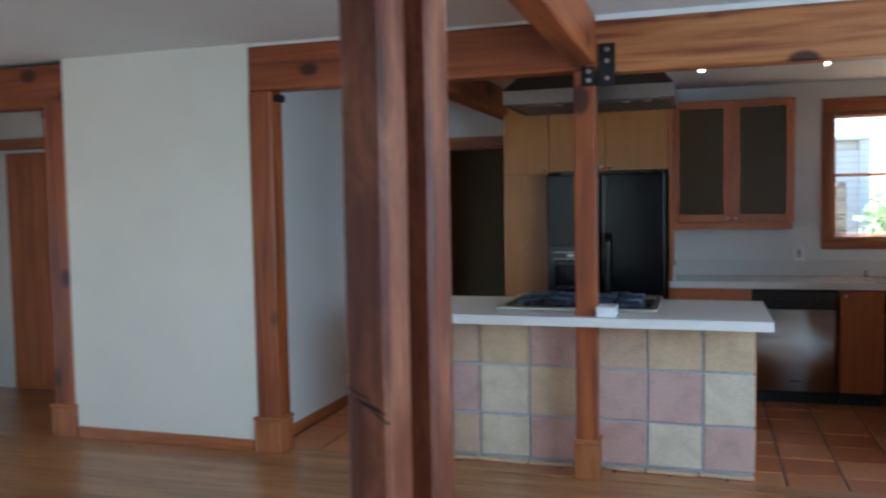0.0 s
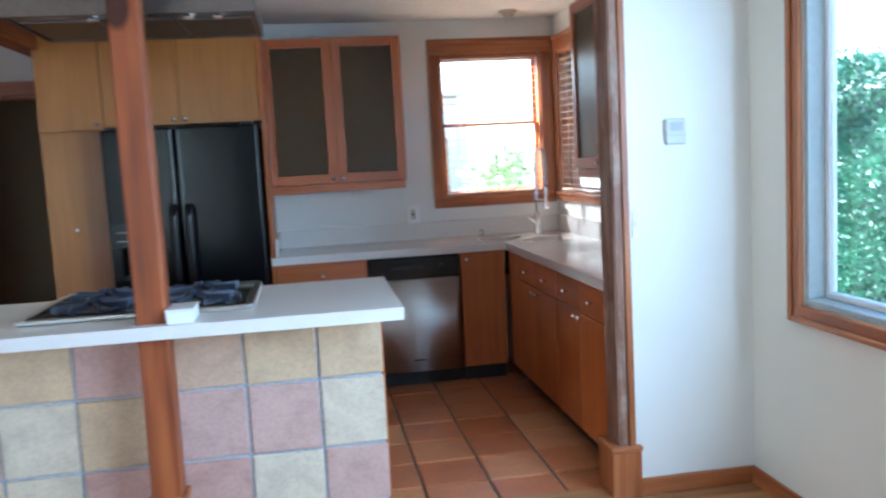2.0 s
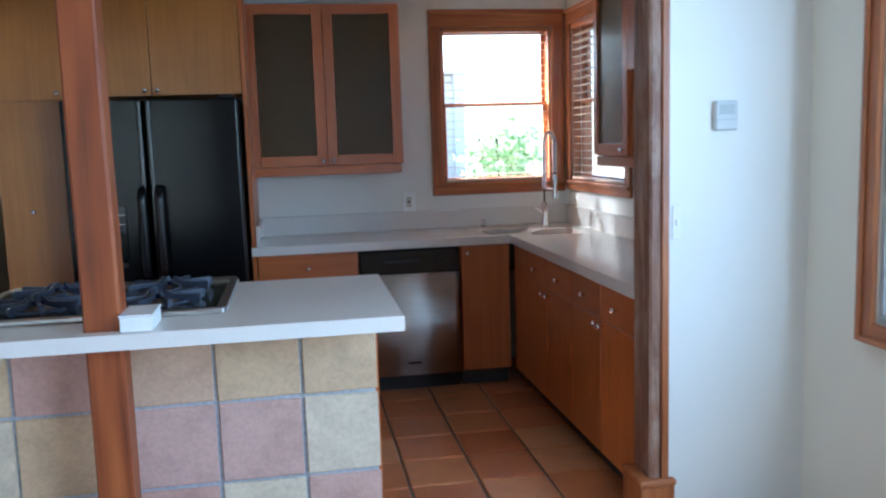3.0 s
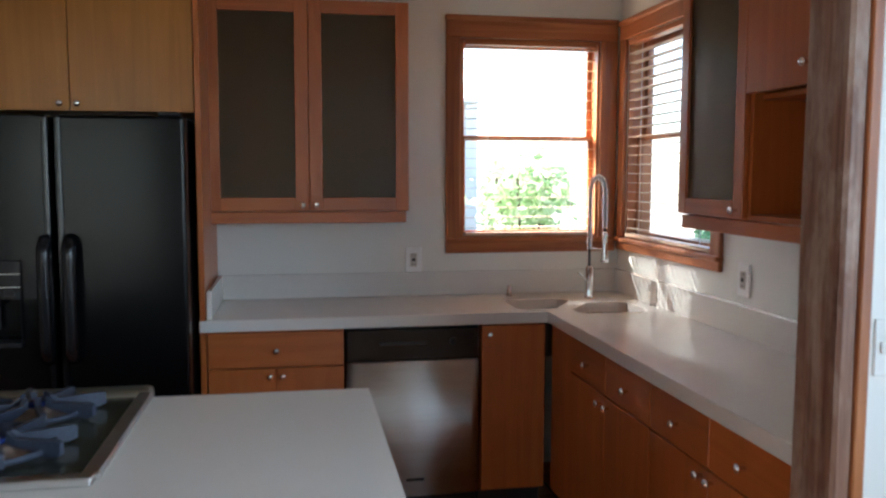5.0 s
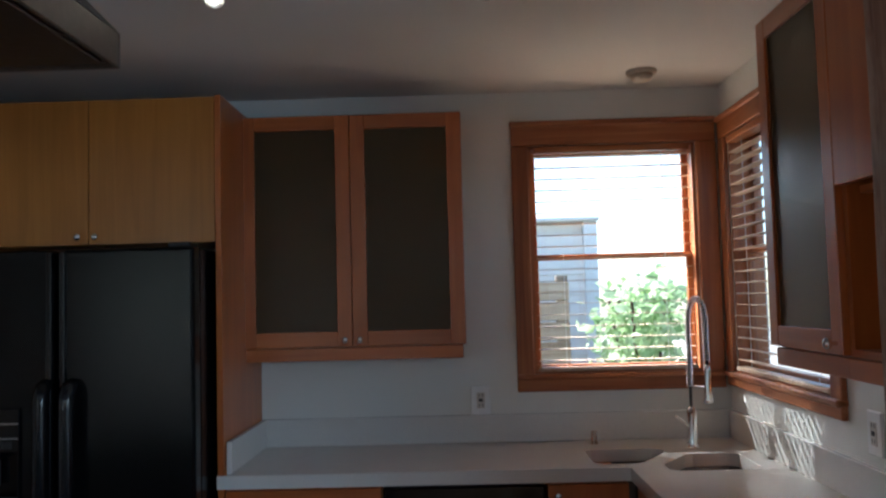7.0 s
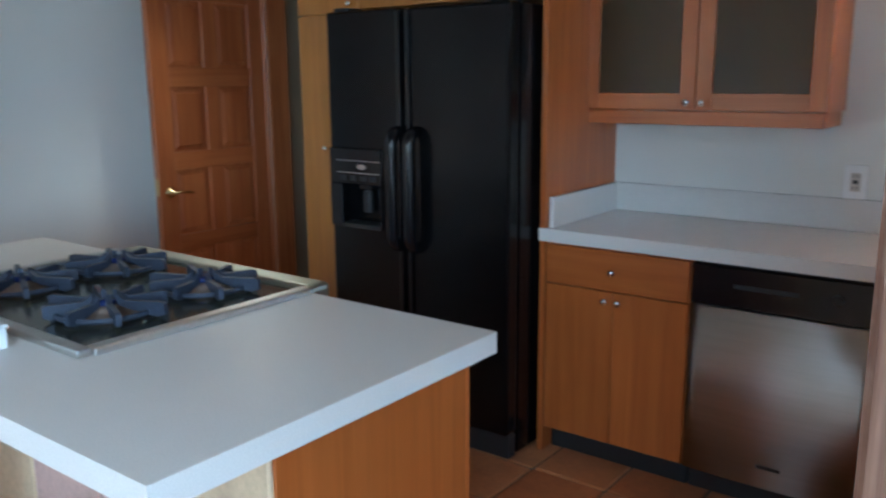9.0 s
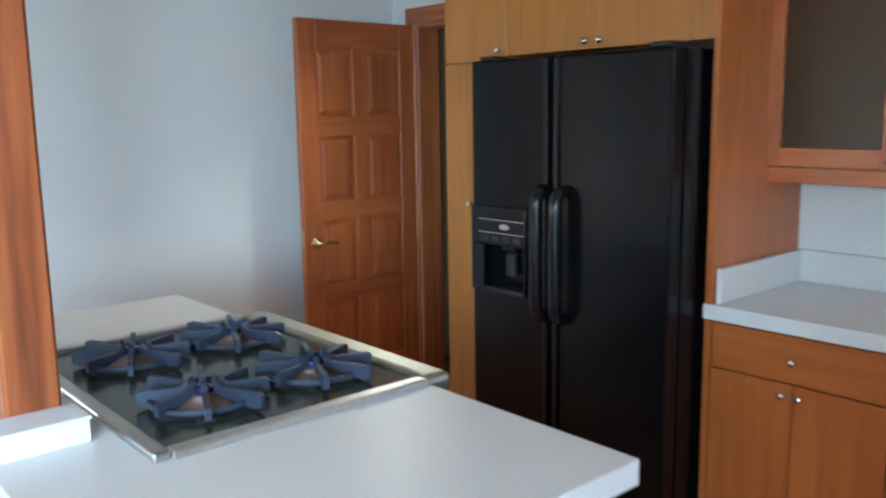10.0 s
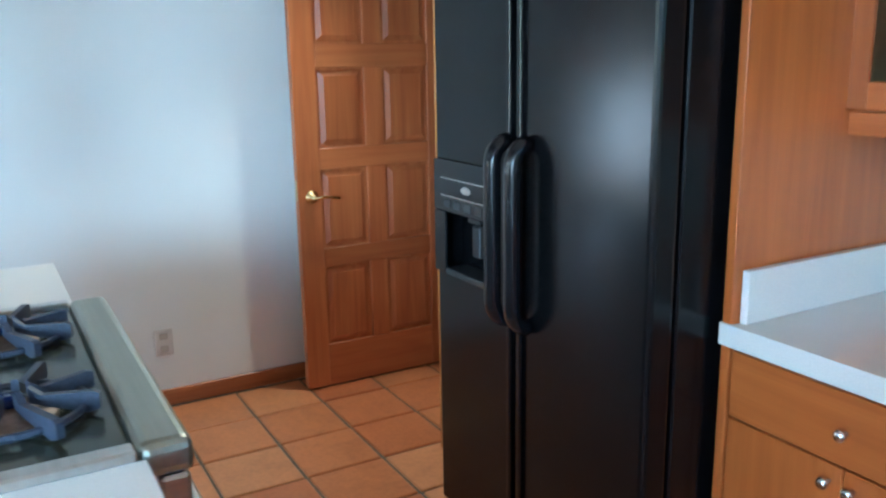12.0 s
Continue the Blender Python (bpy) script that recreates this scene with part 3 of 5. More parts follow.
bracket_t(-1.90, 2.32, 0.153, 0.265)
bk = thing("bracket", (-0.84, YF - 0.02, 2.30), "black iron angle straps joining beam and post", "bracket")
part("plate", box(-0.885, -0.797, YF - 0.012, YF - 0.003, 2.168, 2.392, 0.002), M_IRON_BLACK, bk)
part("plate", box(-0.975, -0.895, YF - 0.036, YF - 0.024, 2.165, 2.268, 0.002), M_IRON_BLACK, bk)
for bx, by, bz in ((-0.84, 0.012, 2.358), (-0.84, 0.012, 2.298), (-0.84, 0.012, 2.205), (-0.935, 0.036, 2.243), (-0.935, 0.036, 2.195)):
    part("bolt", turned([(0.014, 0), (0.014, 0.006), (0.009, 0.011), (0, 0.011)], pose(bx, YF - by, bz, 90), 8), M_STEEL, bk)
for hx, hz in ((-1.825, 2.17), (-2.862, 2.19), (-4.62, 2.17)):
    hb = thing("bracket", (hx, 0.15, hz), "small black iron angle under the beam", "bracket")
    part("plate", box(hx - 0.012, hx + 0.03, 0.11, 0.19, hz, ZB0 - 0.022, 0.002), M_IRON_BLACK, hb)

# ---- windows ----


def ring(face, u0, u1, z0, z1, w, d0, d1, bevel=0.0):
    """Four boards round an opening, as (top, bottom, side, side)."""
    return (on_face(face, u0, u1, d0, d1, z1 - w, z1, bevel), on_face(face, u0, u1, d0, d1, z0, z0 + w, bevel),
            on_face(face, u0, u0 + w, d0, d1 - 0.001, z0 + w, z1 - w, bevel), on_face(face, u1 - w, u1, d0, d1 - 0.001, z0 + w, z1 - w, bevel))


def hung_window(name, face, op, trim, label):
    """A double-hung window: casing, frame, two sashes with panes."""
    u0, u1, z0, z1 = op
    c = (u0 + u1) / 2
    at = (c, face[1], z0) if face[0] == "y" else (face[1], c, z0)
    win = thing(name, at, label, "window", kind="structure")
    hor = M_TRIM_X if face[0] == "y" else M_TRIM_Y
    a, b, lo, hi = trim
    w = part("casing", on_face(face, a, b, 0, 0.022, z1, hi, 0.004), hor, win)
    part("cap", on_face(face, a - 0.004, b, 0, 0.032, hi - 0.022, hi + 0.004, 0.005), hor, w)
    part("casing", on_face(face, a, b, 0, 0.022, lo, z0, 0.004), hor, win)
    part("sill", on_face(face, a, b, -0.02, 0.036, z0 - 0.02, z0 + 0.004, 0.005), hor, win)
    part("casing", on_face(face, a, u0, 0, 0.0215, z0, z1, 0.004), M_TRIM_Z, win)
    part("casing", on_face(face, u1, b, 0, 0.0215, z0, z1, 0.004), M_TRIM_Z, win)
    for k in ring(face, u0, u1, z0, z1, 0.014, -0.13, -0.001):
        part("window_frame", k, M_TRIM_Z, win)
    zm = (z0 + z1) / 2 + 0.01
    for s, (lo2, hi2, d) in enumerate(((zm - 0.012, z1 - 0.014, -0.085), (z0 + 0.014, zm + 0.012, -0.05))):
        bits = ring(face, u0 + 0.014, u1 - 0.014, lo2, hi2, 0.024, d - 0.03, d, 0.003)
        sash = part("sash", bits[0], M_TRIM_Z, win)
        for k in bits[1:]:
            part("rail", k, M_TRIM_Z, sash)
        pane = part("pane", on_face(face, u0 + 0.036, u1 - 0.036, d - 0.018, d - 0.014, lo2 + 0.022, hi2 - 0.022), M_GLASS, sash)
        pane.visible_shadow = False
    return win


hung_window("window_1", ("y", YB), BW, (0.545, 1.445, 1.128, 2.31), "wood-framed double-hung window above the sink")
hung_window("window_2", ("x", XR), SW, (1.608, 2.692, 1.14, 2.30), "wood-framed corner window behind wooden blinds")


def big_window():
    u0, u1, z0, z1 = -4.25, -0.30, 0.85, 2.20
    f, W = ("x", WX), 0.066
    win = thing("window_3", (WX, (u0 + u1) / 2, z0), "large fixed picture window with fir casing", "window", kind="structure")
    part("casing", on_face(f, u1, u1 + W, 0, 0.022, z0 - W, z1 + W, 0.005), M_TRIM_Z, win)
    part("casing", on_face(f, u0 - W, u0, 0, 0.022, z0 - W, z1 + W, 0.005), M_TRIM_Z, win)
    part("casing", on_face(f, u0, u1, 0, 0.0215, z0 - W, z0, 0.005), M_TRIM_Y, win)
    part("casing", on_face(f, u0, u1, 0, 0.0215, z1, z1 + W, 0.005), M_TRIM_Y, win)
    part("bead", on_face(f, u1 + W - 0.022, u1 + W + 0.002, 0.02, 0.034, z0 - W - 0.002, z1 + W + 0.002, 0.006), M_TRIM_Z, win)
    part("bead", on_face(f, u0, u1 + W - 0.022, 0.02, 0.034, z0 - W - 0.002, z0 - W + 0.022, 0.006), M_TRIM_Y, win)
    for k in ring(f, u0, u1, z0, z1, 0.026, -0.12, -0.002, 0.004):
        part("window_frame", k, M_GREENGREY, win, "grey painted liner")
    for k in ring(f, u0 + 0.026, u1 - 0.026, z0 + 0.026, z1 - 0.026, 0.024, -0.11, -0.07, 0.004):
        part("sash", k, M_VINYL, win, "white sash")
    p = part("pane", on_face(f, u0 + 0.04, u1 - 0.04, -0.092, -0.088, z0 + 0.04, z1 - 0.04), M_GLASS, win)
    p.visible_shadow = False


big_window()


# Unseen window, added so the living room fill has an opening.
def added_far_window():
    win = thing("window_4", (-3.2, WY, 0.3), "unseen wide window added behind the walker for fill", "window", kind="structure")
    for k in ring(("y", WY - 0.02), -4.6, -1.8, 0.3, 2.3, 0.06, 0.0, 0.08):
        part("window_frame", k, M_TRIM_Z, win)
    part("mullion", on_face(("y", WY - 0.02), -3.23, -3.17, 0.0, 0.07, 0.36, 2.24), M_TRIM_Z, win)
    p = part("pane", on_face(("y", WY - 0.05), -4.55, -1.85, 0.0, 0.004, 0.35, 2.25), M_GLASS, win)
    p.visible_shadow = False


added_far_window()


# Unseen opening, placed low where the refrigerator highlight points.
def side_window():
    win = thing("window_5", (EX, -3.2, 0.1), "unseen low window placed for the refrigerator highlight", "window", kind="structure")
    for a, b, lo, hi in ((-3.9, -2.5, 0.1, 0.15), (-3.9, -2.5, 1.35, 1.4), (-3.9, -3.85, 0.15, 1.35), (-2.55, -2.5, 0.15, 1.35)):
        part("window_frame", box(EX - 0.07, EX + 0.012, a, b, lo, hi, 0.003), M_TRIM_Z, win)
    pane = part("pane", box(EX - 0.10, EX - 0.096, -3.88, -2.52, 0.12, 1.38), M_GLASS, win)
    pane.visible_shadow = False


side_window()


def blind(face, u0, u1, z0, z1, tilt, label, pitch=0.044, slat=0.048):
    """A wooden slat blind, lowered, its slats open."""
    c = (u0 + u1) / 2
    at = (c, face[1], z1) if face[0] == "y" else (face[1], c, z1)
    t = thing("window_blind", at, label, "blind")
    part("head_rail", on_face(face, u0, u1, 0.0, 0.05, z1 - 0.028, z1, 0.003), M_TRIM_Y if face[0] == "x" else M_TRIM_X, t)
    part("bottom_rail", on_face(face, u0, u1, 0.0, 0.05, z0, z0 + 0.018, 0.004), M_SLAT, t)
    n = int((z1 - 0.035 - z0 - 0.03) / pitch)
    bm = on_face(face, u0, u1, -slat / 2, slat / 2, -0.0014, 0.0014)
    bmesh.ops.translate(bm, verts=bm.verts[:], vec=Vector((0, -face[1], 0)) if face[0] == "y" else Vector((-face[1], 0, 0)))
    me = finish(bm, "slat", M_SLAT)
    for i in range(n + 1):
        s = new("slat", me)
        s.parent = t
        off = Vector((0, face[1] - 0.025, 0)) if face[0] == "y" else Vector((face[1] - 0.025, 0, 0))
        s.location = off + Vector((0, 0, z0 + 0.045 + i * pitch)) - Vector(at)
        s.rotation_euler = (radians(tilt), 0, 0) if face[0] == "y" else (0, radians(tilt), 0)
    for u in (u0 + 0.12, u1 - 0.12):
        part("ladder_cord", on_face(face, u - 0.001, u + 0.001, 0.024, 0.026, z0, z1 - 0.02), M_WHITE, t)
    return t


blind(("x", XR + 0.035), SW[0] + 0.025, SW[1] - 0.025, SW[2] + 0.01, SW[3] - 0.005, 3, "wooden slat blind lowered over the side window", 0.046, 0.041)
blind(("y", YB + 0.035), BW[0] + 0.025, BW[1] - 0.025, BW[2] + 0.012, BW[3] - 0.005, 0, "wooden slat blind lowered with its slats level", 0.05, 0.041)

# ---- kitchen cabinets along the back wall ----
FY, FX = 2.142, 0.945      # cabinet carcass faces
fY, fX = ("y", FY), ("x", FX)


def carcass(name, x0, x1, y0, y1, z0, z1, label, category="cabinet", group="", mat=None):
    t = thing(name, ((x0 + x1) / 2, (y0 + y1) / 2, z0), label, category, group)
    part("body", box(x0, x1, y0, y1, z0, z1, 0.002), mat or M_CAB_Z, t)
    return t


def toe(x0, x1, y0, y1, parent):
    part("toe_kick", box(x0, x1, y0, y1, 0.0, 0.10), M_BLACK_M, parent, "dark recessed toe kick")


base1 = carcass("base_cabinet", -0.573, -0.002, FY, YB, 0.10, 0.865, "orange fir base cabinet with drawer and doors", group="base cabinets")
toe(-0.573, -0.002, FY + 0.05, YB, base1)
front("drawer", fY, -0.573, -0.002, 0.705, 0.858, base1, [(-0.288, 0.778)])
front("door", fY, -0.573, -0.288, 0.105, 0.703, base1, [(-0.315, 0.668)])
front("door", fY, -0.288, -0.002, 0.105, 0.703, base1, [(-0.262, 0.668)])
base2 = carcass("base_cabinet", 0.605, 0.895, FY, YB, 0.10, 0.865, "orange fir base cabinet with one tall door", group="base cabinets")
toe(0.605, 0.895, FY + 0.05, YB, base2)
front("door", fY, 0.605, 0.90, 0.105, 0.858, base2, [(0.640, 0.818)])
base3 = carcass("base_cabinet", FX, XR, 1.056, FY - 0.03, 0.10, 0.865, "orange fir sink-side base cabinet, two drawers over doors", group="base cabinets")
toe(FX + 0.05, XR, 1.056, FY - 0.03, base3)
front("drawer", fX, 1.45, 1.845, 0.705, 0.858, base3, [(1.637, 0.778)])
front("drawer", fX, 1.058, 1.45, 0.705, 0.858, base3, [(1.238, 0.778)])
front("door", fX, 1.45, 1.845, 0.105, 0.703, base3, [(1.488, 0.668)])
front("door", fX, 1.058, 1.45, 0.105, 0.703, base3, [(1.412, 0.668)])
part("filler", on_face(fX, 1.848, FY - 0.032, 0, 0.018, 0.105, 0.858), M_CAB_Z, base3)
base4 = carcass("base_cabinet", FX, XR, 0.245, 1.054, 0.10, 0.865, "orange fir base cabinet, two drawers over two doors", group="base cabinets")
toe(FX + 0.05, XR, 0.245, 1.054, base4)
front("drawer", fX, 0.66, 1.052, 0.705, 0.858, base4, [(0.855, 0.778)])
front("drawer", fX, 0.27, 0.66, 0.705, 0.858, base4, [(0.47, 0.778)])
front("door", fX, 0.66, 1.052, 0.105, 0.703, base4, [(0.695, 0.678)])
front("door", fX, 0.27, 0.66, 0.105, 0.703, base4, [(0.632, 0.678)])
part("filler", on_face(fX, 0.247, 0.268, 0, 0.018, 0.105, 0.858), M_CAB_Z, base4)

# worktop with sink
A = [(x + 0.012, y - 0.055) for x, y in ((0.775, 2.50), (0.805, 2.53), (1.05, 2.53), (1.09, 2.50), (1.085, 2.45), (0.965, 2.26), (0.92, 2.235), (0.805, 2.235), (0.775, 2.26))]
B = [(x + 0.012, y - 0.055) for x, y in ((1.02, 2.20), (1.145, 2.385), (1.18, 2.40), (1.32, 2.40), (1.35, 2.37), (1.35, 2.12), (1.32, 2.09), (1.05, 2.09), (1.02, 2.12))]
top = thing("worktop", (0.4, 2.4, 0.865), "pale beige stone worktop turning the corner", "worktop")
part("slab", prism([(-0.573, YB), (-0.573, 2.125), (-0.602, 2.125), (-0.602, 2.112), (0.906, 2.112), (0.906, YK + 0.012), (XR, YK + 0.012), (XR, YB)], 0.866, 0.915, (A, B)), M_COUNTER, top)
part("upstand", box(-0.571, XR - 0.021, YB - 0.02, YB, 0.9155, 1.034, 0.002), M_COUNTER, top)
part("upstand", box(XR - 0.02, XR, YK + 0.012, YB, 0.9155, 1.0335, 0.002), M_COUNTER, top)
part("upstand", box(-0.573, -0.553, 2.14, YB - 0.021, 0.9155, 1.034, 0.002), M_COUNTER, top)


def bowl(outline):
    bm = bmesh.new()
    levels = [(1.0, 0.8655), (0.97, 0.84), (0.93, 0.71), (0.85, 0.69)]
    cx = sum(p[0] for p in outline) / len(outline)
    cy = sum(p[1] for p in outline) / len(outline)
    rings = [[bm.verts.new((cx + (x - cx) * s, cy + (y - cy) * s, z)) for x, y in outline] for s, z in levels]
    n = len(outline)
    for a, b in zip(rings, rings[1:]):
        for i in range(n):
            bm.faces.new((a[i], a[(i + 1) % n], b[(i + 1) % n], b[i]))
    bm.faces.new(rings[-1])
    return bm, (cx, cy)


sink = thing("sink", (1.06, 2.25, 0.69), "steel double corner sink set under the worktop", "sink")
for loop in (A, B):
    bm, (cx, cy) = bowl(loop)
    bw = part("bowl", bm, M_SINK, sink)
    part("drain", turned([(0.04, 0.6905), (0.04, 0.694), (0.028, 0.693), (0.0, 0.692)], pose(cx, cy, 0), 18), M_CHROME, bw)

# faucet with a coiled spring neck
fc = thing("faucet", (1.235, 2.495, 0.915), "chrome spring-neck kitchen faucet behind the sink", "faucet")
fx, fy = 1.235, 2.495
part("base", turned([(0.028, 0.916), (0.028, 0.895), (0.022, 0.93), (0.021, 1.06), (0.015, 1.068), (0.013, 1.075)], pose(fx, fy, 0), 20), M_CHROME, fc, smooth=True)
part("lever", rod((fx - 0.015, fy - 0.01, 1.0), (fx - 0.075, fy - 0.045, 1.045), 0.006, 0.0045, 10), M_CHROME, fc)
dirx, diry = 0.45, -0.89
arch = [(fx, fy, 1.07), (fx, fy, 1.42)]
for a in np.linspace(0, math.pi, 13)[1:]:
    s = 0.05 * (1 - math.cos(a))
    arch.append((fx + dirx * s, fy + diry * s, 1.43 + 0.085 * math.sin(a)))
endx, endy = fx + dirx * 0.10, fy + diry * 0.10
arch += [(endx, endy, 1.33), (endx, endy, 1.24)]
part("hose", tube(arch, 0.0065, 8), M_BLACK_M, fc)
coil = []
dense = []
for p, q in zip(arch, arch[1:]):
    p, q = Vector(p), Vector(q)
    k = max(2, int((q - p).length / 0.0022))
    dense += [p.lerp(q, i / k) for i in range(k)]
for i in range(40, len(dense) - 10):
    d = (dense[i + 1] - dense[i - 1]).normalized()
    s1 = d.cross(Vector((-diry, dirx, 0))).normalized()
    s2 = d.cross(s1)
    a = i * 0.0022 / 0.011 * 2 * math.pi
    coil.append(dense[i] + 0.0135 * (math.cos(a) * s1 + math.sin(a) * s2))
part("spring", tube(coil, 0.0028, 5), M_CHROME, fc, "coiled chrome spring", True)
part("spray_head", turned([(0.010, 0.0), (0.014, -0.02), (0.014, -0.10), (0.019, -0.135), (0.019, -0.15), (0.0, -0.151)], pose(endx, endy, 1.25), 16), M_CHROME, fc, smooth=True)
part("holder_arm", rod((fx, fy, 1.16), (endx, endy, 1.16), 0.005, n=10), M_CHROME, fc)
ag = thing("air_gap", (0.845, 2.59, 0.915), "small chrome air gap cap on the worktop", "fitting")
part("cap", turned([(0.020, 0.916), (0.020, 0.922), (0.015, 0.895), (0.015, 0.965), (0.011, 0.972), (0, 0.973)], pose(0.85, 2.59, 0), 16), M_CHROME, ag, smooth=True)

# upper cabinet with reeded glass doors
up = thing("wall_cabinet", (-0.145, 2.6, 1.30), "orange fir wall cabinet with two reeded glass doors", "cabinet", "wall cabinets")
UX0, UX1, UYF = -0.574, 0.325, 2.465


def cabinet_shell(x0, x1, y0, y1, z0, z1, parent, shelves, open_axis):
    t = 0.018
    part("side", box(x0, x0 + t, y0, y1, z0, z1) if open_axis == "y" else box(x0, x1, y0, y0 + t, z0, z1), M_CAB_Z, parent)
    part("side", box(x1 - t, x1, y0, y1, z0, z1) if open_axis == "y" else box(x0, x1, y1 - t, y1, z0, z1), M_CAB_Z, parent)
    if open_axis == "y":
        ins = (x0 + t, x1 - t, y0, y1)
        part("back", box(x0 + t, x1 - t, y1 - 0.008, y1 - 0.001, z0 + t, z1 - t), M_CAB_Z, parent)
    else:
        ins = (x0, x1, y0 + t, y1 - t)
        part("back", box(x1 - 0.008, x1 - 0.001, y0 + t, y1 - t, z0 + t, z1 - t), M_CAB_Z, parent)
    along = M_CAB_X if open_axis == "y" else M_CAB_Y
    part("bottom", box(ins[0], ins[1], ins[2], ins[3], z0, z0 + t), along, parent)
    part("top", box(ins[0], ins[1], ins[2], ins[3], z1 - t, z1), along, parent)
    for z in shelves:
        part("shelf", box(ins[0] + (0.0 if open_axis == "y" else 0.03), ins[1] - 0.009 if open_axis == "x" else ins[1],
                          ins[2] + (0.03 if open_axis == "y" else 0), ins[3] - (0.009 if open_axis == "y" else 0), z, z + 0.016), along, parent)


cabinet_shell(UX0, UX1, UYF, YB, 1.355, 2.315, up, (1.68, 2.0), "y")
um = (UX0 + UX1) / 2 - 0.012
glass_door(("y", UYF), UX0 - 0.02, um, 1.357, 2.313, up, [(um - 0.03, 1.385)])
glass_door(("y", UYF), um, UX1, 1.357, 2.313, up, [(um + 0.03, 1.385)])
part("valance", box(UX0 - 0.02, UX1 - 0.012, UYF - 0.008, UYF + 0.012, 1.30, 1.353, 0.002), M_CAB_X, up)
part("valance", box(UX1 - 0.030, UX1 - 0.012, UYF + 0.013, YB, 1.30, 1.353, 0.002), M_CAB_Y, up)

# wall cabinets on the right wall
RXF = 1.19
rc = thing("wall_cabinet", (1.3, 1.1, 1.34), "fir wall cabinet with one reeded glass door", "cabinet", "wall cabinets")
cabinet_shell(RXF, XR, 0.957, 1.40, 1.385, 2.30, rc, (1.7, 2.0), "x")
glass_door(("x", RXF), 0.957, 1.40, 1.387, 2.298, rc, [(0.985, 1.415)], 0.058)
part("valance", box(RXF - 0.008, RXF + 0.012, 0.957, 1.39, 1.335, 1.383, 0.002), M_CAB_Y, rc)
part("valance", box(RXF + 0.013, XR, 1.372, 1.39, 1.335, 1.383, 0.002), M_CAB_X, rc)
rc2 = thing("wall_cabinet", (1.3, 0.7, 1.34), "fir wall cabinet with an open niche below a door", "cabinet", "wall cabinets")
cabinet_shell(RXF - 0.002, XR, 0.245, 0.955, 1.385, 2.30, rc2, (1.755,), "x")
front("door", ("x", RXF - 0.002), 0.60, 0.955, 1.772, 2.298, rc2, [(0.632, 1.83)], M_CAB_Z)
front("door", ("x", RXF - 0.002), 0.247, 0.60, 1.772, 2.298, rc2, [(0.568, 1.83)], M_CAB_Z)
part("valance", box(RXF - 0.01, RXF + 0.012, 0.247, 0.955, 1.335, 1.383, 0.002), M_CAB_Y, rc2)

# dishwasher
dw = thing("dishwasher", (0.3, FY, 0.0), "stainless steel dishwasher with black control panel", "dishwasher")
part("body", box(0.006, 0.594, FY, YB - 0.03, 0.10, 0.86), M_BLACK_M, dw)
panel = part("control_panel", box(0.006, 0.594, FY - 0.026, FY - 0.001, 0.715, 0.857, 0.005), M_BLACK_G, dw, "glossy black control strip")
part("dial", turned([(0.017, 0), (0.016, 0.012), (0.0, 0.013)], pose(0.475, FY - 0.026, 0.795, 90), 18), M_BLACK_M, panel)
part("button_row", box(0.15, 0.36, FY - 0.0275, FY - 0.0262, 0.785, 0.80, 0.0005), M_BLACK_M, panel)
door_bm = bmesh.new()
cols = []
for i in range(17):
    u = 0.006 + 0.588 * i / 16
    d = 0.022 + 0.012 * math.sin(math.pi * i / 16)
    cols.append([door_bm.verts.new((u, FY - d, z)) for z in (0.105, 0.712)] + [door_bm.verts.new((u, FY - 0.002, z)) for z in (0.105, 0.712)])
for a, b in zip(cols, cols[1:]):
    for i, j in ((0, 1), (1, 3), (3, 2), (2, 0)):
        door_bm.faces.new((a[i], b[i], b[j], a[j]))
for c in (cols[0], cols[-1]):
    door_bm.faces.new((c[0], c[1], c[3], c[2]))
ddoor = part("door", door_bm, M_STEEL_D, dw, "brushed stainless steel door", True)
part("badge", box(0.265, 0.345, FY - 0.0365, FY - 0.034, 0.175, 0.187, 0.001), M_BLACK_M, ddoor, "small dark name plate")
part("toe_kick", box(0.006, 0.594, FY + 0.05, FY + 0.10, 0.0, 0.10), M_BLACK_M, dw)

# fridge surround and tall cabinet
sur = thing("fridge_surround", (-0.586, 2.45, 0), "tall orange fir end panel beside the refrigerator", "panel")
part("panel", box(-0.600, -0.577, 2.118, YB, 0.0, 2.33, 0.002), M_CAB_Z, sur)
over = carcass("cabinet_over_fridge", -1.527, -0.602, 2.15, YB, 1.79, 2.33, "fir cabinet with two doors above the refrigerator", group="tall cabinets", mat=M_CAB_TALL)
front("door", ("y", 2.15), -1.527, -1.082, 1.775, 2.328, over, [(-1.115, 1.805)], M_CAB_TALL)
front("door", ("y", 2.15), -1.082, -0.602, 1.775, 2.328, over, [(-1.05, 1.805)], M_CAB_TALL)
tall = carcass("tall_cabinet", -1.90, -1.53, 2.15, YB, 0.0, 2.33, "tall narrow fir pantry cabinet by the doorway", group="tall cabinets", mat=M_CAB_TALL)
front("door", ("y", 2.15), -1.90, -1.53, 0.06, 1.758, tall, [(-1.735, 1.17)], M_CAB_TALL)
front("door", ("y", 2.15), -1.90, -1.53, 1.762, 2.328, tall, [(-1.565, 1.80)], M_CAB_TALL)

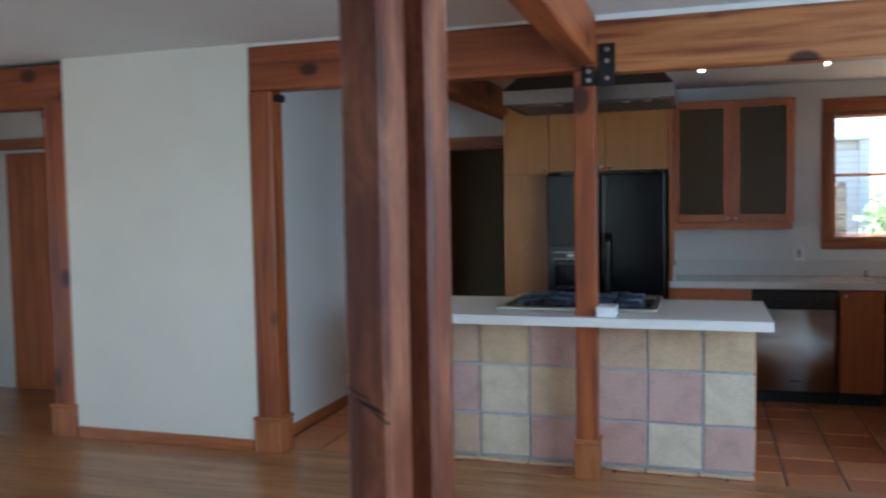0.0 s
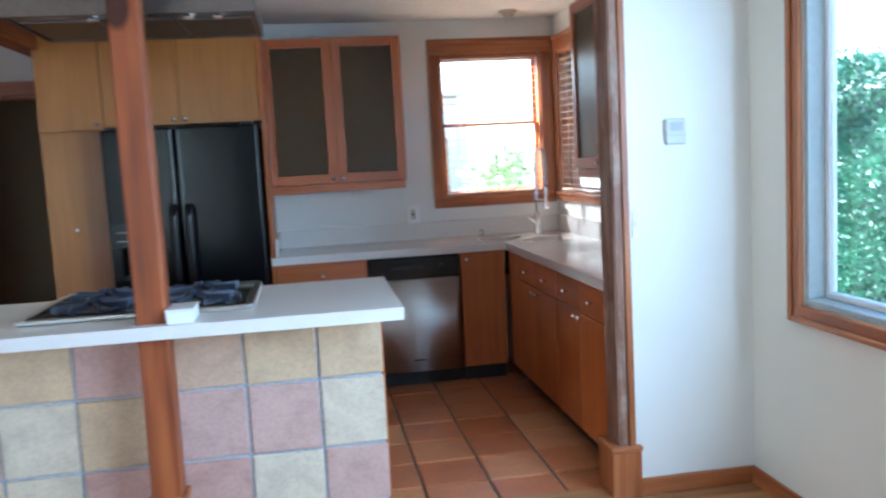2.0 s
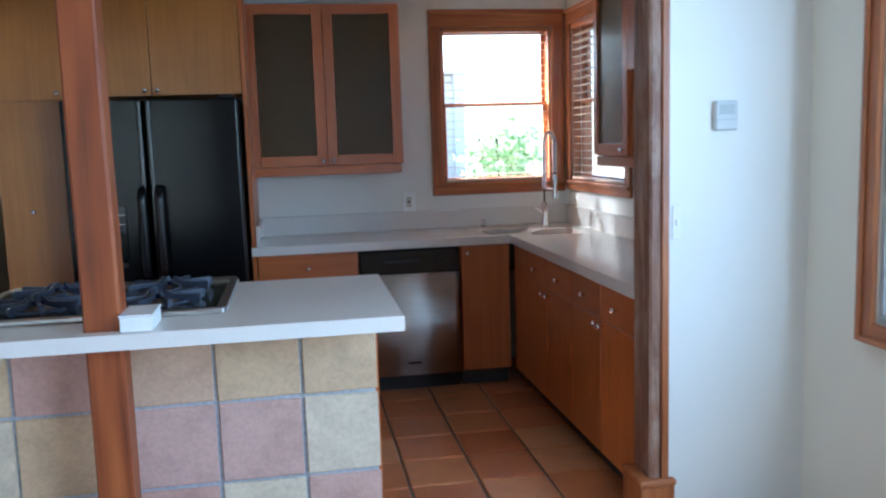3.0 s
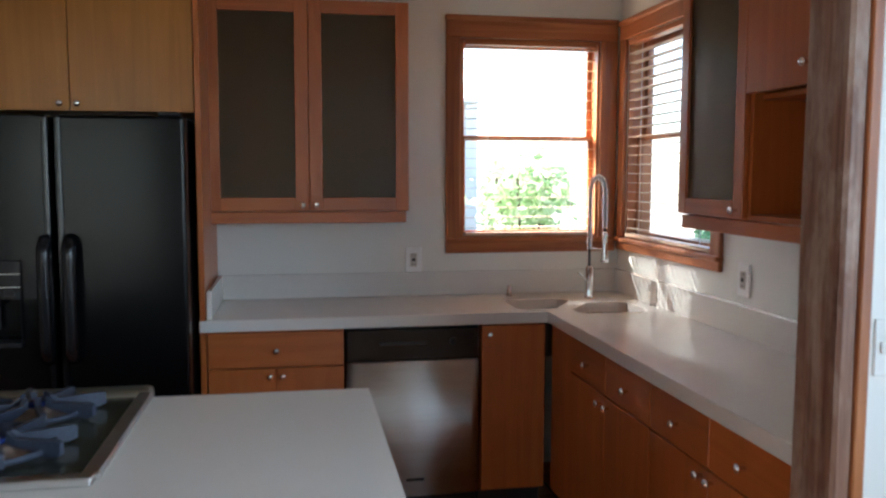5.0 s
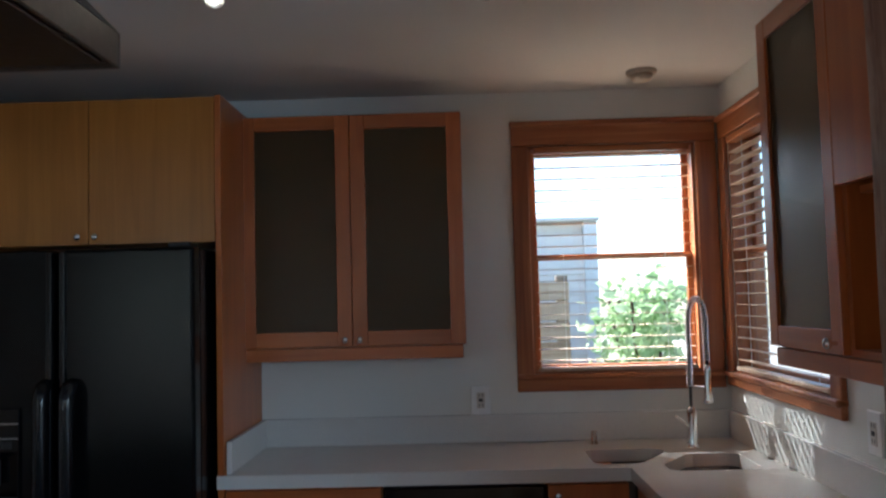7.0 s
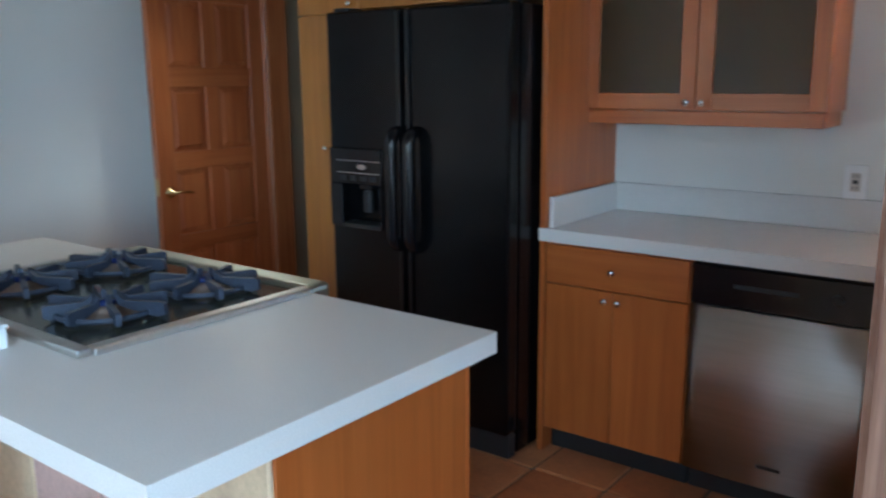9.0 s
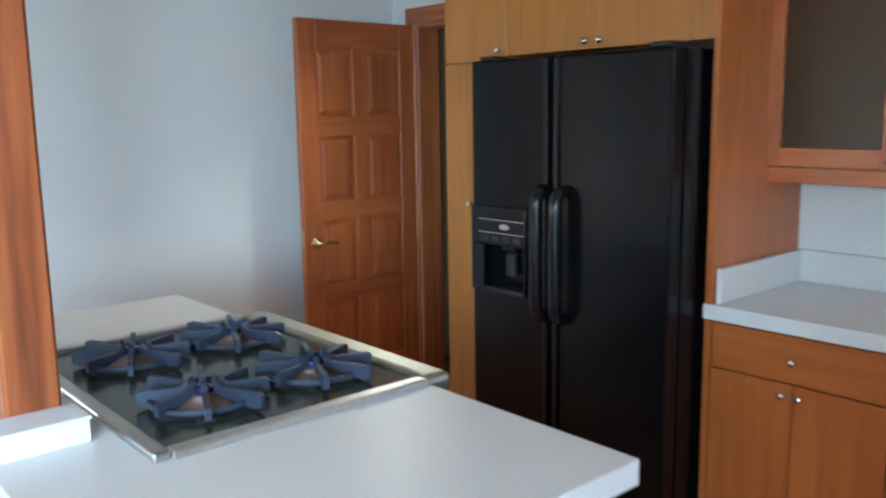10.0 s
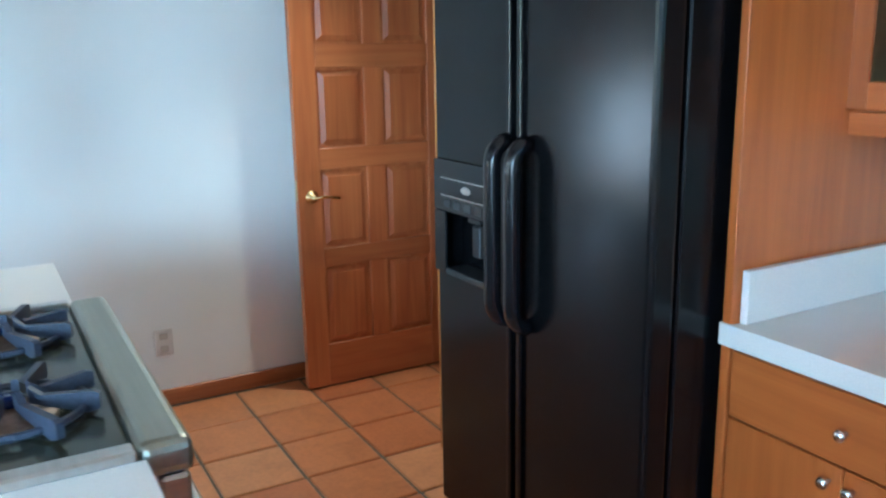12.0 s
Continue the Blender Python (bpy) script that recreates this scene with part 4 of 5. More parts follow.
# refrigerator
FRX0, FRX1, FRS, FRY = -1.512, -0.618, -1.10, 1.92
fr = thing("refrigerator", (-1.05, 2.35, 0), "black textured side-by-side refrigerator with ice dispenser", "refrigerator")
part("body", box(FRX0 + 0.004, FRX1 - 0.004, FRY + 0.085, YB - 0.03, 0.02, 1.745, 0.004), M_BLACK, fr)
part("base_grille", box(FRX0 + 0.01, FRX1 - 0.01, FRY + 0.03, FRY + 0.084, 0.01, 0.105, 0.004), M_BLACK_M, fr)
for i in range(2):
    part("hinge_cap", box((FRX0 + 0.02, FRX1 - 0.10)[i], (FRX0 + 0.10, FRX1 - 0.02)[i], FRY + 0.02, FRY + 0.12, 1.746, 1.765, 0.006), M_BLACK_M, fr)


def fridge_door(x0, x1, hole=None):
    bm = bmesh.new()
    if hole is None:
        box(x0, x1, FRY, FRY + 0.075, 0.115, 1.748, 0.014, 3, bm=bm)
        return bm
    hx0, hx1, hz0, hz1 = hole
    box(x0, x1, FRY + 0.066, FRY + 0.075, 0.115, 1.748, bm=bm)
    box(x0, x1, FRY, FRY + 0.066, hz1, 1.748, 0.008, 2, bm=bm)
    box(x0, x1, FRY, FRY + 0.066, 0.115, hz0, 0.008, 2, bm=bm)
    box(x0, hx0, FRY + 0.0005, FRY + 0.066, hz0 - 0.02, hz1 + 0.02, 0.004, bm=bm)
    box(hx1, x1, FRY + 0.0005, FRY + 0.066, hz0 - 0.02, hz1 + 0.02, 0.004, bm=bm)
    return bm


fd = part("door", fridge_door(FRX0, FRS - 0.012, (-1.471, -1.233, 0.885, 1.05)), M_BLACK, fr, "black textured freezer door")
fd2 = part("door", fridge_door(FRS + 0.012, FRX1), M_BLACK, fr, "black textured fresh food door")
part("edge_trim", box(FRS - 0.034, FRS - 0.0125, FRY - 0.012, FRY + 0.002, 0.13, 1.74, 0.005, 2), M_BLACK_G, fd, "glossy black trim strip")
part("edge_trim", box(FRS + 0.0125, FRS + 0.034, FRY - 0.012, FRY + 0.002, 0.13, 1.74, 0.005, 2), M_BLACK_G, fd2, "glossy black trim strip")


def fridge_handle(x, parent):
    pts = []
    for a in np.linspace(0, math.pi / 2, 6):
        pts.append((x, FRY - 0.008 - 0.046 * math.sin(a), 0.815 + 0.055 * (1 - math.cos(a))))
    for z in np.linspace(0.90, 1.195, 5):
        pts.append((x, FRY - 0.054, z))
    for a in np.linspace(math.pi / 2, 0, 6):
        pts.append((x, FRY - 0.008 - 0.046 * math.sin(a), 1.28 - 0.055 * (1 - math.cos(a))))
    bm = tube(pts, 0.021, 12)
    for v in bm.verts:
        v.co.x = x + (v.co.x - x) * 1.25
    part("handle", bm, M_BLACK_G, parent, "chunky black bow handle", True)


fridge_handle(FRS - 0.030, fd)
fridge_handle(FRS + 0.059, fd2)
disp = part("dispenser", box(-1.509, -1.223, FRY - 0.012, FRY - 0.0005, 1.052, 1.20, 0.003), M_BLACK_G, fd, "glossy dispenser control panel")
part("bezel", box(-1.509, -1.444, FRY - 0.012, FRY - 0.0005, 0.868, 1.0515, 0.003), M_BLACK_G, disp)
part("bezel", box(-1.232, -1.223, FRY - 0.012, FRY - 0.0005, 0.868, 1.0515, 0.003), M_BLACK_G, disp)
part("drip_tray", box(-1.444, -1.232, FRY - 0.014, FRY + 0.06, 0.868, 0.886, 0.003), M_BLACK_M, disp)
part("lever", box(-1.358, -1.318, FRY + 0.025, FRY + 0.05, 0.93, 1.02, 0.004), M_BLACK_M, disp)
part("spout", box(-1.373, -1.303, FRY + 0.02, FRY + 0.06, 1.025, 1.05, 0.004), M_BLACK_G, disp)
part("badge", turned([(0.018, 0), (0.017, 0.002), (0, 0.0022)], pose(-1.328, FRY - 0.012, 1.125, 90) @ Matrix.Diagonal((1.4, 0.6, 1, 1)), 20), M_STEEL, disp, "small oval badge")
part("line", box(-1.466, -1.228, FRY - 0.0132, FRY - 0.0121, 1.098, 1.1005), M_STEEL, disp)
part("line", box(-1.466, -1.228, FRY - 0.0132, FRY - 0.0121, 1.148, 1.1505), M_STEEL, disp)
for i in range(4):
    part("button", box(-1.448 + i * 0.055, -1.413 + i * 0.055, FRY - 0.0135, FRY - 0.0121, 1.066, 1.088, 0.0006), M_BLACK_M, disp)

# ---- island ----
isl = thing("kitchen_island", (-1.0, 0.55, 0), "kitchen island faced with pale square clay tiles", "island")
IX0, IX1, IYF = -1.985, -0.068, 0.285
part("body", box(IX0 + 0.09, -1.52, IYF + 0.012, 0.885, 0.0, 0.862), M_GROUT, isl)
part("body", box(-1.52, -0.592, IYF + 0.012, 0.318, 0.0, 0.862), M_GROUT, isl)
part("body", box(-0.592, IX1 - 0.014, IYF + 0.012, 0.885, 0.0, 0.862), M_GROUT, isl)
part("end_panel", box(IX1 - 0.014, IX1, IYF + 0.012, 0.885, 0.0, 0.862, 0.002), M_CAB_Z, isl, "orange fir end panel")
part("back_panel", box(-0.592, IX1, 0.886, 0.90, 0.09, 0.862, 0.002), M_CAB_Z, isl, "orange fir doors on the kitchen side")
itop = thing("island_worktop", (-1.0, 0.47, 0.865), "pale stone island worktop with thick square edge", "worktop")
part("slab", prism([(-2.022, 0.0), (0, 0), (0, 0.912), (-0.594, 0.912), (-0.594, 0.32), (-1.512, 0.32), (-1.512, 0.912), (-2.022, 0.912)], 0.864, 0.915,
                   ([(-1.025, 0.058), (-0.90, 0.058), (-0.90, 0.178), (-1.025, 0.178)], [(-1.995, 0.08), (-1.838, 0.08), (-1.838, 0.22), (-1.995, 0.22)])), M_COUNTER_ISLAND, itop)

# range set into the island
RX0, RX1, RY0, RY1 = -1.508, -0.598, 0.325, 0.98
rg = thing("range_cooker", (-1.05, 0.72, 0), "steel-framed gas range with four cast iron burners", "range")
part("body", box(RX0 + 0.006, RX1 - 0.006, RY0 + 0.005, 0.93, 0.10, 0.905, 0.004), M_STEEL, rg)
part("cooktop", box(RX0 + 0.03, RX1 - 0.03, RY0 - 0.052, 0.898, 0.9155, 0.922, 0.004), M_ENAMEL, rg, "dark glossy burner tray")
part("side_rim", box(RX0 - 0.008, RX0 + 0.03, RY0 - 0.054, 0.90, 0.9155, 0.934, 0.004), M_STEEL_X, rg)
part("side_rim", box(RX1 - 0.03, RX1 + 0.008, RY0 - 0.054, 0.90, 0.9155, 0.934, 0.004), M_STEEL_X, rg)
part("back_guard", box(RX0, RX1, RY0 - 0.09, RY0 - 0.055, 0.916, 0.936, 0.006, 2), M_STEEL_X, rg, "low steel back rim")
part("landing_ledge", box(RX0, RX1, 0.90, RY1 + 0.004, 0.875, 0.935, 0.018, 3), M_LEDGE, rg, "bullnose steel front ledge")
part("control_panel", box(RX0 + 0.004, RX1 - 0.004, 0.93, RY1 - 0.004, 0.80, 0.874, 0.006), M_STEEL, rg)
odoor = part("oven_door", box(RX0 + 0.01, RX1 - 0.01, 0.93, 0.955, 0.2, 0.79, 0.006), M_STEEL, rg)
part("handle", rod((RX0 + 0.06, 1.005, 0.745), (RX1 - 0.06, 1.005, 0.745), 0.013), M_STEEL, odoor)
for x in (RX0 + 0.09, RX1 - 0.09):
    part("handle_post", rod((x, 0.95, 0.745), (x, 1.005, 0.745), 0.008), M_STEEL, odoor)
for i in range(5):
    part("control_knob", turned([(0.021, 0.0), (0.019, 0.025), (0.0, 0.026)], pose(RX0 + 0.13 + i * 0.162, RY1 - 0.004, 0.838, -90), 16), M_BLACK_G, rg)


def burner(cx, cy):
    b = part("burner", turned([(0.075, 0.9225), (0.072, 0.930), (0.045, 0.932), (0.043, 0.942), (0.028, 0.948), (0, 0.949)], pose(cx, cy, 0), 22), M_BURNER, rg, "alloy burner head", True)
    part("cap", turned([(0.026, 0.949), (0.026, 0.956), (0.022, 0.961), (0.0, 0.963)], pose(cx, cy, 0), 16), M_CAP, b, "glossy dark blue cap", True)
    for k in range(8):
        a = math.pi / 8 + k * math.pi / 4
        c, s = math.cos(a), math.sin(a)
        r0, r1 = 0.034, 0.165 if k in (0, 3, 4, 7) else 0.145
        fin = bmesh.new()
        pts = [(r0, 0.950), (r0, 0.977), (r0 + 0.02, 0.962), (r1 - 0.01, 0.964), (r1, 0.960), (r1, 0.934), (r1 - 0.02, 0.927), (r0 + 0.03, 0.942)]
        w = 0.0065
        fr0 = [fin.verts.new((cx + r * c - w * s, cy + r * s + w * c, z)) for r, z in pts]
        fr1 = [fin.verts.new((cx + r * c + w * s, cy + r * s - w * c, z)) for r, z in pts]
        fin.faces.new(fr0)
        fin.faces.new(list(reversed(fr1)))
        for i in range(len(pts)):
            j = (i + 1) % len(pts)
            fin.faces.new((fr0[i], fr0[j], fr1[j], fr1[i]))
        part("grate_arm", fin, M_IRON, b, "cast iron arm, tinted blue for reflected daylight")
    seg = tube([(cx + 0.118 * math.cos(a), cy + 0.118 * math.sin(a), 0.937) for a in np.linspace(0, 2 * math.pi, 33)], 0.007, 6)
    part("grate_ring", seg, M_IRON, b)


for bx in (-0.845, -1.265):
    for by in (0.455, 0.745):
        burner(bx, by)

# small white box by the post
wb = thing("box", (-0.85, 0.12, 0.915), "small white cardboard box on the island worktop", "box")
part("carton", box(-0.900, -0.800, 0.022, 0.192, 0.9155, 0.962, 0.003), M_WHITE_BOX, wb)
part("lid", box(-0.9025, -0.797, 0.019, 0.195, 0.962, 0.970, 0.002), M_WHITE_BOX, wb)

# ---- hood ----
hd = thing("range_hood", (-1.0, 0.65, 2.12), "stainless steel range hood over the island range", "hood")
hx0, hx1, hy0, hy1, hz = -1.48, -0.502, 0.34, 1.02, 2.118
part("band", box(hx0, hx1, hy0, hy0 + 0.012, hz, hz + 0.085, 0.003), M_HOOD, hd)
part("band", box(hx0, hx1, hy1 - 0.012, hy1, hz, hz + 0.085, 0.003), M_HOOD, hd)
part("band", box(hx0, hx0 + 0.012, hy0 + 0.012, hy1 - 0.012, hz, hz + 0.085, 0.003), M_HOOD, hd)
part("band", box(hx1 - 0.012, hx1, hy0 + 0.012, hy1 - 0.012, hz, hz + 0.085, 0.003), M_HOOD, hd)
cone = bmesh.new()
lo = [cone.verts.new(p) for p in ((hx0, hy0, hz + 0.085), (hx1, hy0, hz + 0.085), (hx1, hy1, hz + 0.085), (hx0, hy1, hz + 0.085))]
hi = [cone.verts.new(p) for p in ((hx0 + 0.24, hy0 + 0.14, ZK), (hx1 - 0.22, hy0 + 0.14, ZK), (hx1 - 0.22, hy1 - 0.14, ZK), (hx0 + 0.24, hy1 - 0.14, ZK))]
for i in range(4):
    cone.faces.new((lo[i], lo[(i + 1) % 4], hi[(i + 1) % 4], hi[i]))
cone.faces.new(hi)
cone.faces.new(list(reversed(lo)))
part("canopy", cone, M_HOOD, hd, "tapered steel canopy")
part("underside", box(hx0 + 0.0125, hx1 - 0.0125, hy0 + 0.0125, hy1 - 0.0125, hz + 0.014, hz + 0.022), M_STEEL, hd, "polished steel underside")
for i in range(3):
    x = hx0 + 0.03 + i * 0.31
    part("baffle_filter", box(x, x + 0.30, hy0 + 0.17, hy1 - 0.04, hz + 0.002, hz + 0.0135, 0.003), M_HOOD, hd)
part("control_strip", box(-1.06, -0.93, hy0 + 0.05, hy0 + 0.14, hz + 0.004, hz + 0.0135, 0.003), M_BLACK_G, hd, "black switch strip")
for x in (hx0 + 0.33, hx0 + 0.45, hx1 - 0.27, hx1 - 0.15):
    part("lamp", turned([(0.030, 0.008), (0.030, -0.008), (0.022, -0.016), (0, -0.016)], pose(x, hy0 + 0.09, hz + 0.006), 16), M_CHROME, hd)

# ---- door standing open against the passage wall ----
od = thing("door_1", (-2.80, 2.40, 0.0), "reddish eight-panel fir door standing open", "door", kind="structure")
DX0, DX1, DYa, DYb, DZ = -2.845, -2.805, 1.95, 2.705, 2.035
st, mid = 0.108, 0.09
part("stile", box(DX0, DX1, DYa, DYa + st, 0.01, DZ, 0.002), M_DOOR_Z, od)
part("stile", box(DX0, DX1, DYb - st, DYb, 0.01, DZ, 0.002), M_DOOR_Z, od)
ym = (DYa + DYb) / 2
heights = [(0.206, 0.573), (0.656, 1.01), (1.103, 1.445), (1.545, 1.89)]
zs = [0.01] + [z for h in heights for z in h] + [DZ]
for i in range(0, len(zs), 2):
    part("rail", box(DX0, DX1 - 0.0006, DYa + st, DYb - st, zs[i], zs[i + 1], 0.002), M_DOOR_Y, od)
for lo2, hi2 in heights:
    part("muntin", box(DX0, DX1 - 0.0008, ym - mid / 2, ym + mid / 2, lo2, hi2, 0.002), M_DOOR_Z, od)
    for a, b in ((DYa + st, ym - mid / 2), (ym + mid / 2, DYb - st)):
        bm = box(DX0 + 0.012, DX1 - 0.014, a - 0.003, b + 0.003, lo2 - 0.003, hi2 + 0.003)
        pl = part("panel", bm, M_DOOR_Z, od)
        raised = bmesh.new()
        v0 = [raised.verts.new((DX1 - 0.0145, y, z)) for y, z in ((a + 0.012, lo2 + 0.012), (b - 0.012, lo2 + 0.012), (b - 0.012, hi2 - 0.012), (a + 0.012, hi2 - 0.012))]
        v1 = [raised.verts.new((DX1 - 0.004, y, z)) for y, z in ((a + 0.035, lo2 + 0.035), (b - 0.035, lo2 + 0.035), (b - 0.035, hi2 - 0.035), (a + 0.035, hi2 - 0.035))]
        for i in range(4):
            raised.faces.new((v0[i], v0[(i + 1) % 4], v1[(i + 1) % 4], v1[i]))
        raised.faces.new(v1)
        part("raised_field", raised, M_DOOR_Z, pl)
hnd = part("door_handle", turned([(0.030, 0), (0.029, 0.008), (0.012, 0.012), (0.011, 0.05), (0, 0.051)], pose(DX1, DYa + 0.06, 0.895, 0, 90, 0), 20), M_BRASS, od, "polished brass lever", True)
part("lever", tube([(DX1 + 0.045, DYa + 0.06, 0.895), (DX1 + 0.047, DYa + 0.10, 0.898), (DX1 + 0.045, DYa + 0.14, 0.892), (DX1 + 0.042, DYa + 0.175, 0.885)], 0.007, 8), M_BRASS, hnd, smooth=True)
part("latch_plate", box(DX0 + 0.008, DX1 - 0.008, DYa - 0.0015, DYa, 0.88, 0.97), M_BRASS, od)
cas = thing("door_frame_1", (-2.4, YB, 0), "dark fir casing round the passage doorway", "door frame", kind="structure")
part("casing", box(-2.86, DW[0], YB - 0.02, YB, 0.0, 2.12, 0.004), M_TRIM_Z, cas)
part("casing", box(DW[1], -1.90, YB - 0.02, YB, 0.0, 2.12, 0.004), M_TRIM_Z, cas)
part("casing", box(-2.87, -1.90, YB - 0.021, YB, 2.04, 2.13, 0.004), M_TRIM_X, cas)
part("jamb", box(DW[0], DW[0] + 0.018, YB, YB + 0.14, 0, 2.04), M_TRIM_Z, cas)
part("jamb", box(DW[1] - 0.018, DW[1], YB, YB + 0.14, 0, 2.04), M_TRIM_Z, cas)
part("head_jamb", box(DW[0] + 0.018, DW[1] - 0.018, YB, YB + 0.14, 2.022, 2.04), M_TRIM_X, cas)

# entry door beyond the far opening
ed = thing("door_2", (-5.5, 1.2, 0), "reddish plank entry door in shade", "door", kind="structure")
for i in range(7):
    part("plank", box(-6.05 + i * 0.135, -5.917 + i * 0.135, 1.20, 1.245, 0.01, 2.03, 0.004), M_DOOR_Z, ed)
part("head_casing", box(-6.2, -5.0, 1.195, 1.249, 2.06, 2.15, 0.004), M_TRIM_X, ed)
part("casing", box(-5.10, -5.01, 1.195, 1.249, 0.0, 2.06, 0.004), M_TRIM_Z, ed)

# ---- fittings ----


def outlet(face, u, z, label):
    at = (u, face[1], z) if face[0] == "y" else (face[1], u, z)
    t = thing("wall_outlet", at, label, "outlet")
    part("plate", on_face(face, u - 0.042, u + 0.042, 0.0005, 0.010, z - 0.064, z + 0.064, 0.004), M_BRIGHT, t)
    s = part("socket", on_face(face, u - 0.017, u + 0.017, 0.010, 0.0125, z - 0.034, z + 0.034, 0.002), M_PLATE, t)
    part("button", on_face(face, u - 0.009, u + 0.009, 0.0122, 0.0145, z - 0.006, z + 0.008, 0.001), M_BLACK_M, s, "small dark test button")
    for dz in (-0.021, 0.023):
        for du in (-0.007, 0.007):
            part("slot", on_face(face, u + du - 0.0015, u + du + 0.0015, 0.0122, 0.0131, z + dz - 0.006, z + dz + 0.006), M_BLACK_M, s)
    return t


outlet(("y", YB), 0.382, 1.096, "white double outlet above the worktop")
outlet(("x", XR), 1.44, 1.13, "white double outlet beside the corner window")
lo_plate = thing("wall_outlet", (XL, 1.37, 0.29), "pale outlet low on the passage wall", "outlet")
part("plate", box(XL, XL + 0.006, 1.33, 1.406, 0.23, 0.35, 0.003), M_PLATE, lo_plate)
for dz in (-0.028, 0.028):
    part("socket", box(XL + 0.006, XL + 0.008, 1.35, 1.386, 0.29 + dz - 0.014, 0.29 + dz + 0.014, 0.002), M_TAN, lo_plate)
th = thing("thermostat", (1.172, YF, 1.54), "small pale grey wall thermostat with a display", "thermostat")
tb = part("housing", box(1.13, 1.214, YF - 0.026, YF - 0.0005, 1.49, 1.593, 0.005), M_THERMO, th)
part("display", box(1.143, 1.20, YF - 0.0275, YF - 0.0258, 1.545, 1.58, 0.001), M_GREENGREY, tb)
part("cover_line", box(1.133, 1.211, YF - 0.0268, YF - 0.0258, 1.525, 1.528), M_GREENGREY, tb)
sw = thing("light_switch", (0.993, YF, 1.17), "narrow white light switch by the post", "switch")
part("plate", box(0.978, 1.008, YF - 0.006, YF - 0.0005, 1.11, 1.23, 0.002), M_WHITE, sw)
part("toggle", box(0.989, 0.997, YF - 0.014, YF - 0.006, 1.16, 1.182, 0.002), M_WHITE, sw)


def spotlight(x, y, aim, watts, spread, z=ZK):
    t = thing("ceiling_spotlight", (x, y, z), "small steel ceiling spotlight, lit", "spotlight", "kitchen spotlights")
    part("canopy", turned([(0.045, 0), (0.045, -0.010), (0.02, -0.018), (0, -0.018)], pose(x, y, z), 20), M_STEEL, t)
    part("stem", rod((x, y, z - 0.015), (x, y, z - 0.03), 0.006, n=10), M_STEEL, t)
    m = look((x, y, z - 0.035), (x + aim[0], y + aim[1], z - 0.035 + aim[2])) @ pose(0, 0, 0, 180)
    part("head", turned([(0.012, -0.03), (0.024, -0.015), (0.030, 0.03), (0.028, 0.032), (0.026, 0.022), (0, 0.020)], m, 18), M_STEEL, t, smooth=True)
    part("bulb", turned([(0.013, 0.024), (0.011, 0.029), (0, 0.031)], m, 14), M_BULB, t, "glowing halogen bulb")
    lamp = new("spotlight_beam", bpy.data.lights.new("spotlight_beam", "SPOT"))
    lamp.data.energy, lamp.data.spot_size, lamp.data.spot_blend = watts, radians(spread), 0.7
    lamp.data.color, lamp.data.shadow_soft_size = (1.0, 0.88, 0.68), 0.02
    lamp.matrix_world = look((x + aim[0] * 0.06, y + aim[1] * 0.06, z - 0.035 + aim[2] * 0.06), (x + aim[0], y + aim[1], z - 0.035 + aim[2]))
    return t


spotlight(-0.365, 1.33, (0.25, -0.5, -0.85), 0.4, 60)
spotlight(0.40, 1.335, (0.25, -0.5, -0.85), 0.4, 60)
spotlight(-2.5, 2.3, (0.25, -0.35, -0.9), 6.8, 85)
# Detector coloured tan so it reads as shaded against the lit ceiling.
sm = thing("smoke_detector", (1.07, 2.42, ZK), "round smoke detector on the kitchen ceiling, tan for shade", "smoke detector")
part("base", turned([(0.062, 0), (0.062, -0.010), (0.055, -0.016), (0, -0.016)], pose(1.07, 2.42, ZK), 24), M_TAN, sm)
part("dome", turned([(0.045, -0.016), (0.040, -0.034), (0.026, -0.044), (0, -0.045)], pose(1.07, 2.42, ZK), 24), M_TAN, sm, smooth=True)
rl = thing("recessed_light", (-4.6, -0.6, ZL), "pale round recessed light in the living room ceiling", "light")
part("rim", turned([(0.085, 0), (0.085, -0.006), (0.065, -0.008), (0.06, -0.002), (0, -0.001)], pose(-4.6, -0.6, ZL), 24), M_WHITE, rl)

# ---- outside ----


def leaves(name, count, mat, label, place, size, category="hedge", kind="stuff", parent=None):
    """Many small pointed leaves; place() gives the spot of each."""
    rng = np.random.RandomState(len(name) + count)
    vs, fs = [], []
    for i in range(count):
        p = Vector(place(rng))
        q = Euler(rng.uniform(-1.4, 1.4, 3)).to_matrix()
        s = size * rng.uniform(0.6, 1.3)
        k = len(vs)
        for a, b, c in ((0, -0.5, 0), (0.28, 0, 0.08), (0, 0.6, 0), (-0.28, 0, 0.08)):
            vs.append(p + q @ Vector((a * s, b * s, c * s)))
        fs += [(k, k + 1, k + 2), (k, k + 2, k + 3)]
    me = bpy.data.meshes.new(name)
    me.from_pydata(vs, [], fs)
    me.materials.append(mat)
    ob = new(name, me)
    if parent is not None:
        ob.parent = parent
        me.transform(Matrix.Translation(-BASE[parent.name]))
        BASE[ob.name] = BASE[parent.name]
        return ob
    return tagged(ob, label, category, kind=kind)


def hedge_spot(rng):
    y = rng.uniform(-4.0, 8.0)
    top = 2.06 + 0.07 * math.sin(y * 2.1) + 0.06 * math.sin(y * 5.7)
    z = rng.uniform(-0.2, top)
    bulge = 0.10 * math.sin(y * 3.1 + z * 2.0) + 0.06 * math.sin(z * 7 + y)
    if rng.uniform() < 0.12:
        return (4.4 + rng.uniform(0, 0.8), y, top + rng.normal(0, 0.05))
    return (4.4 + bulge + abs(rng.normal(0, 0.10)), y, z)


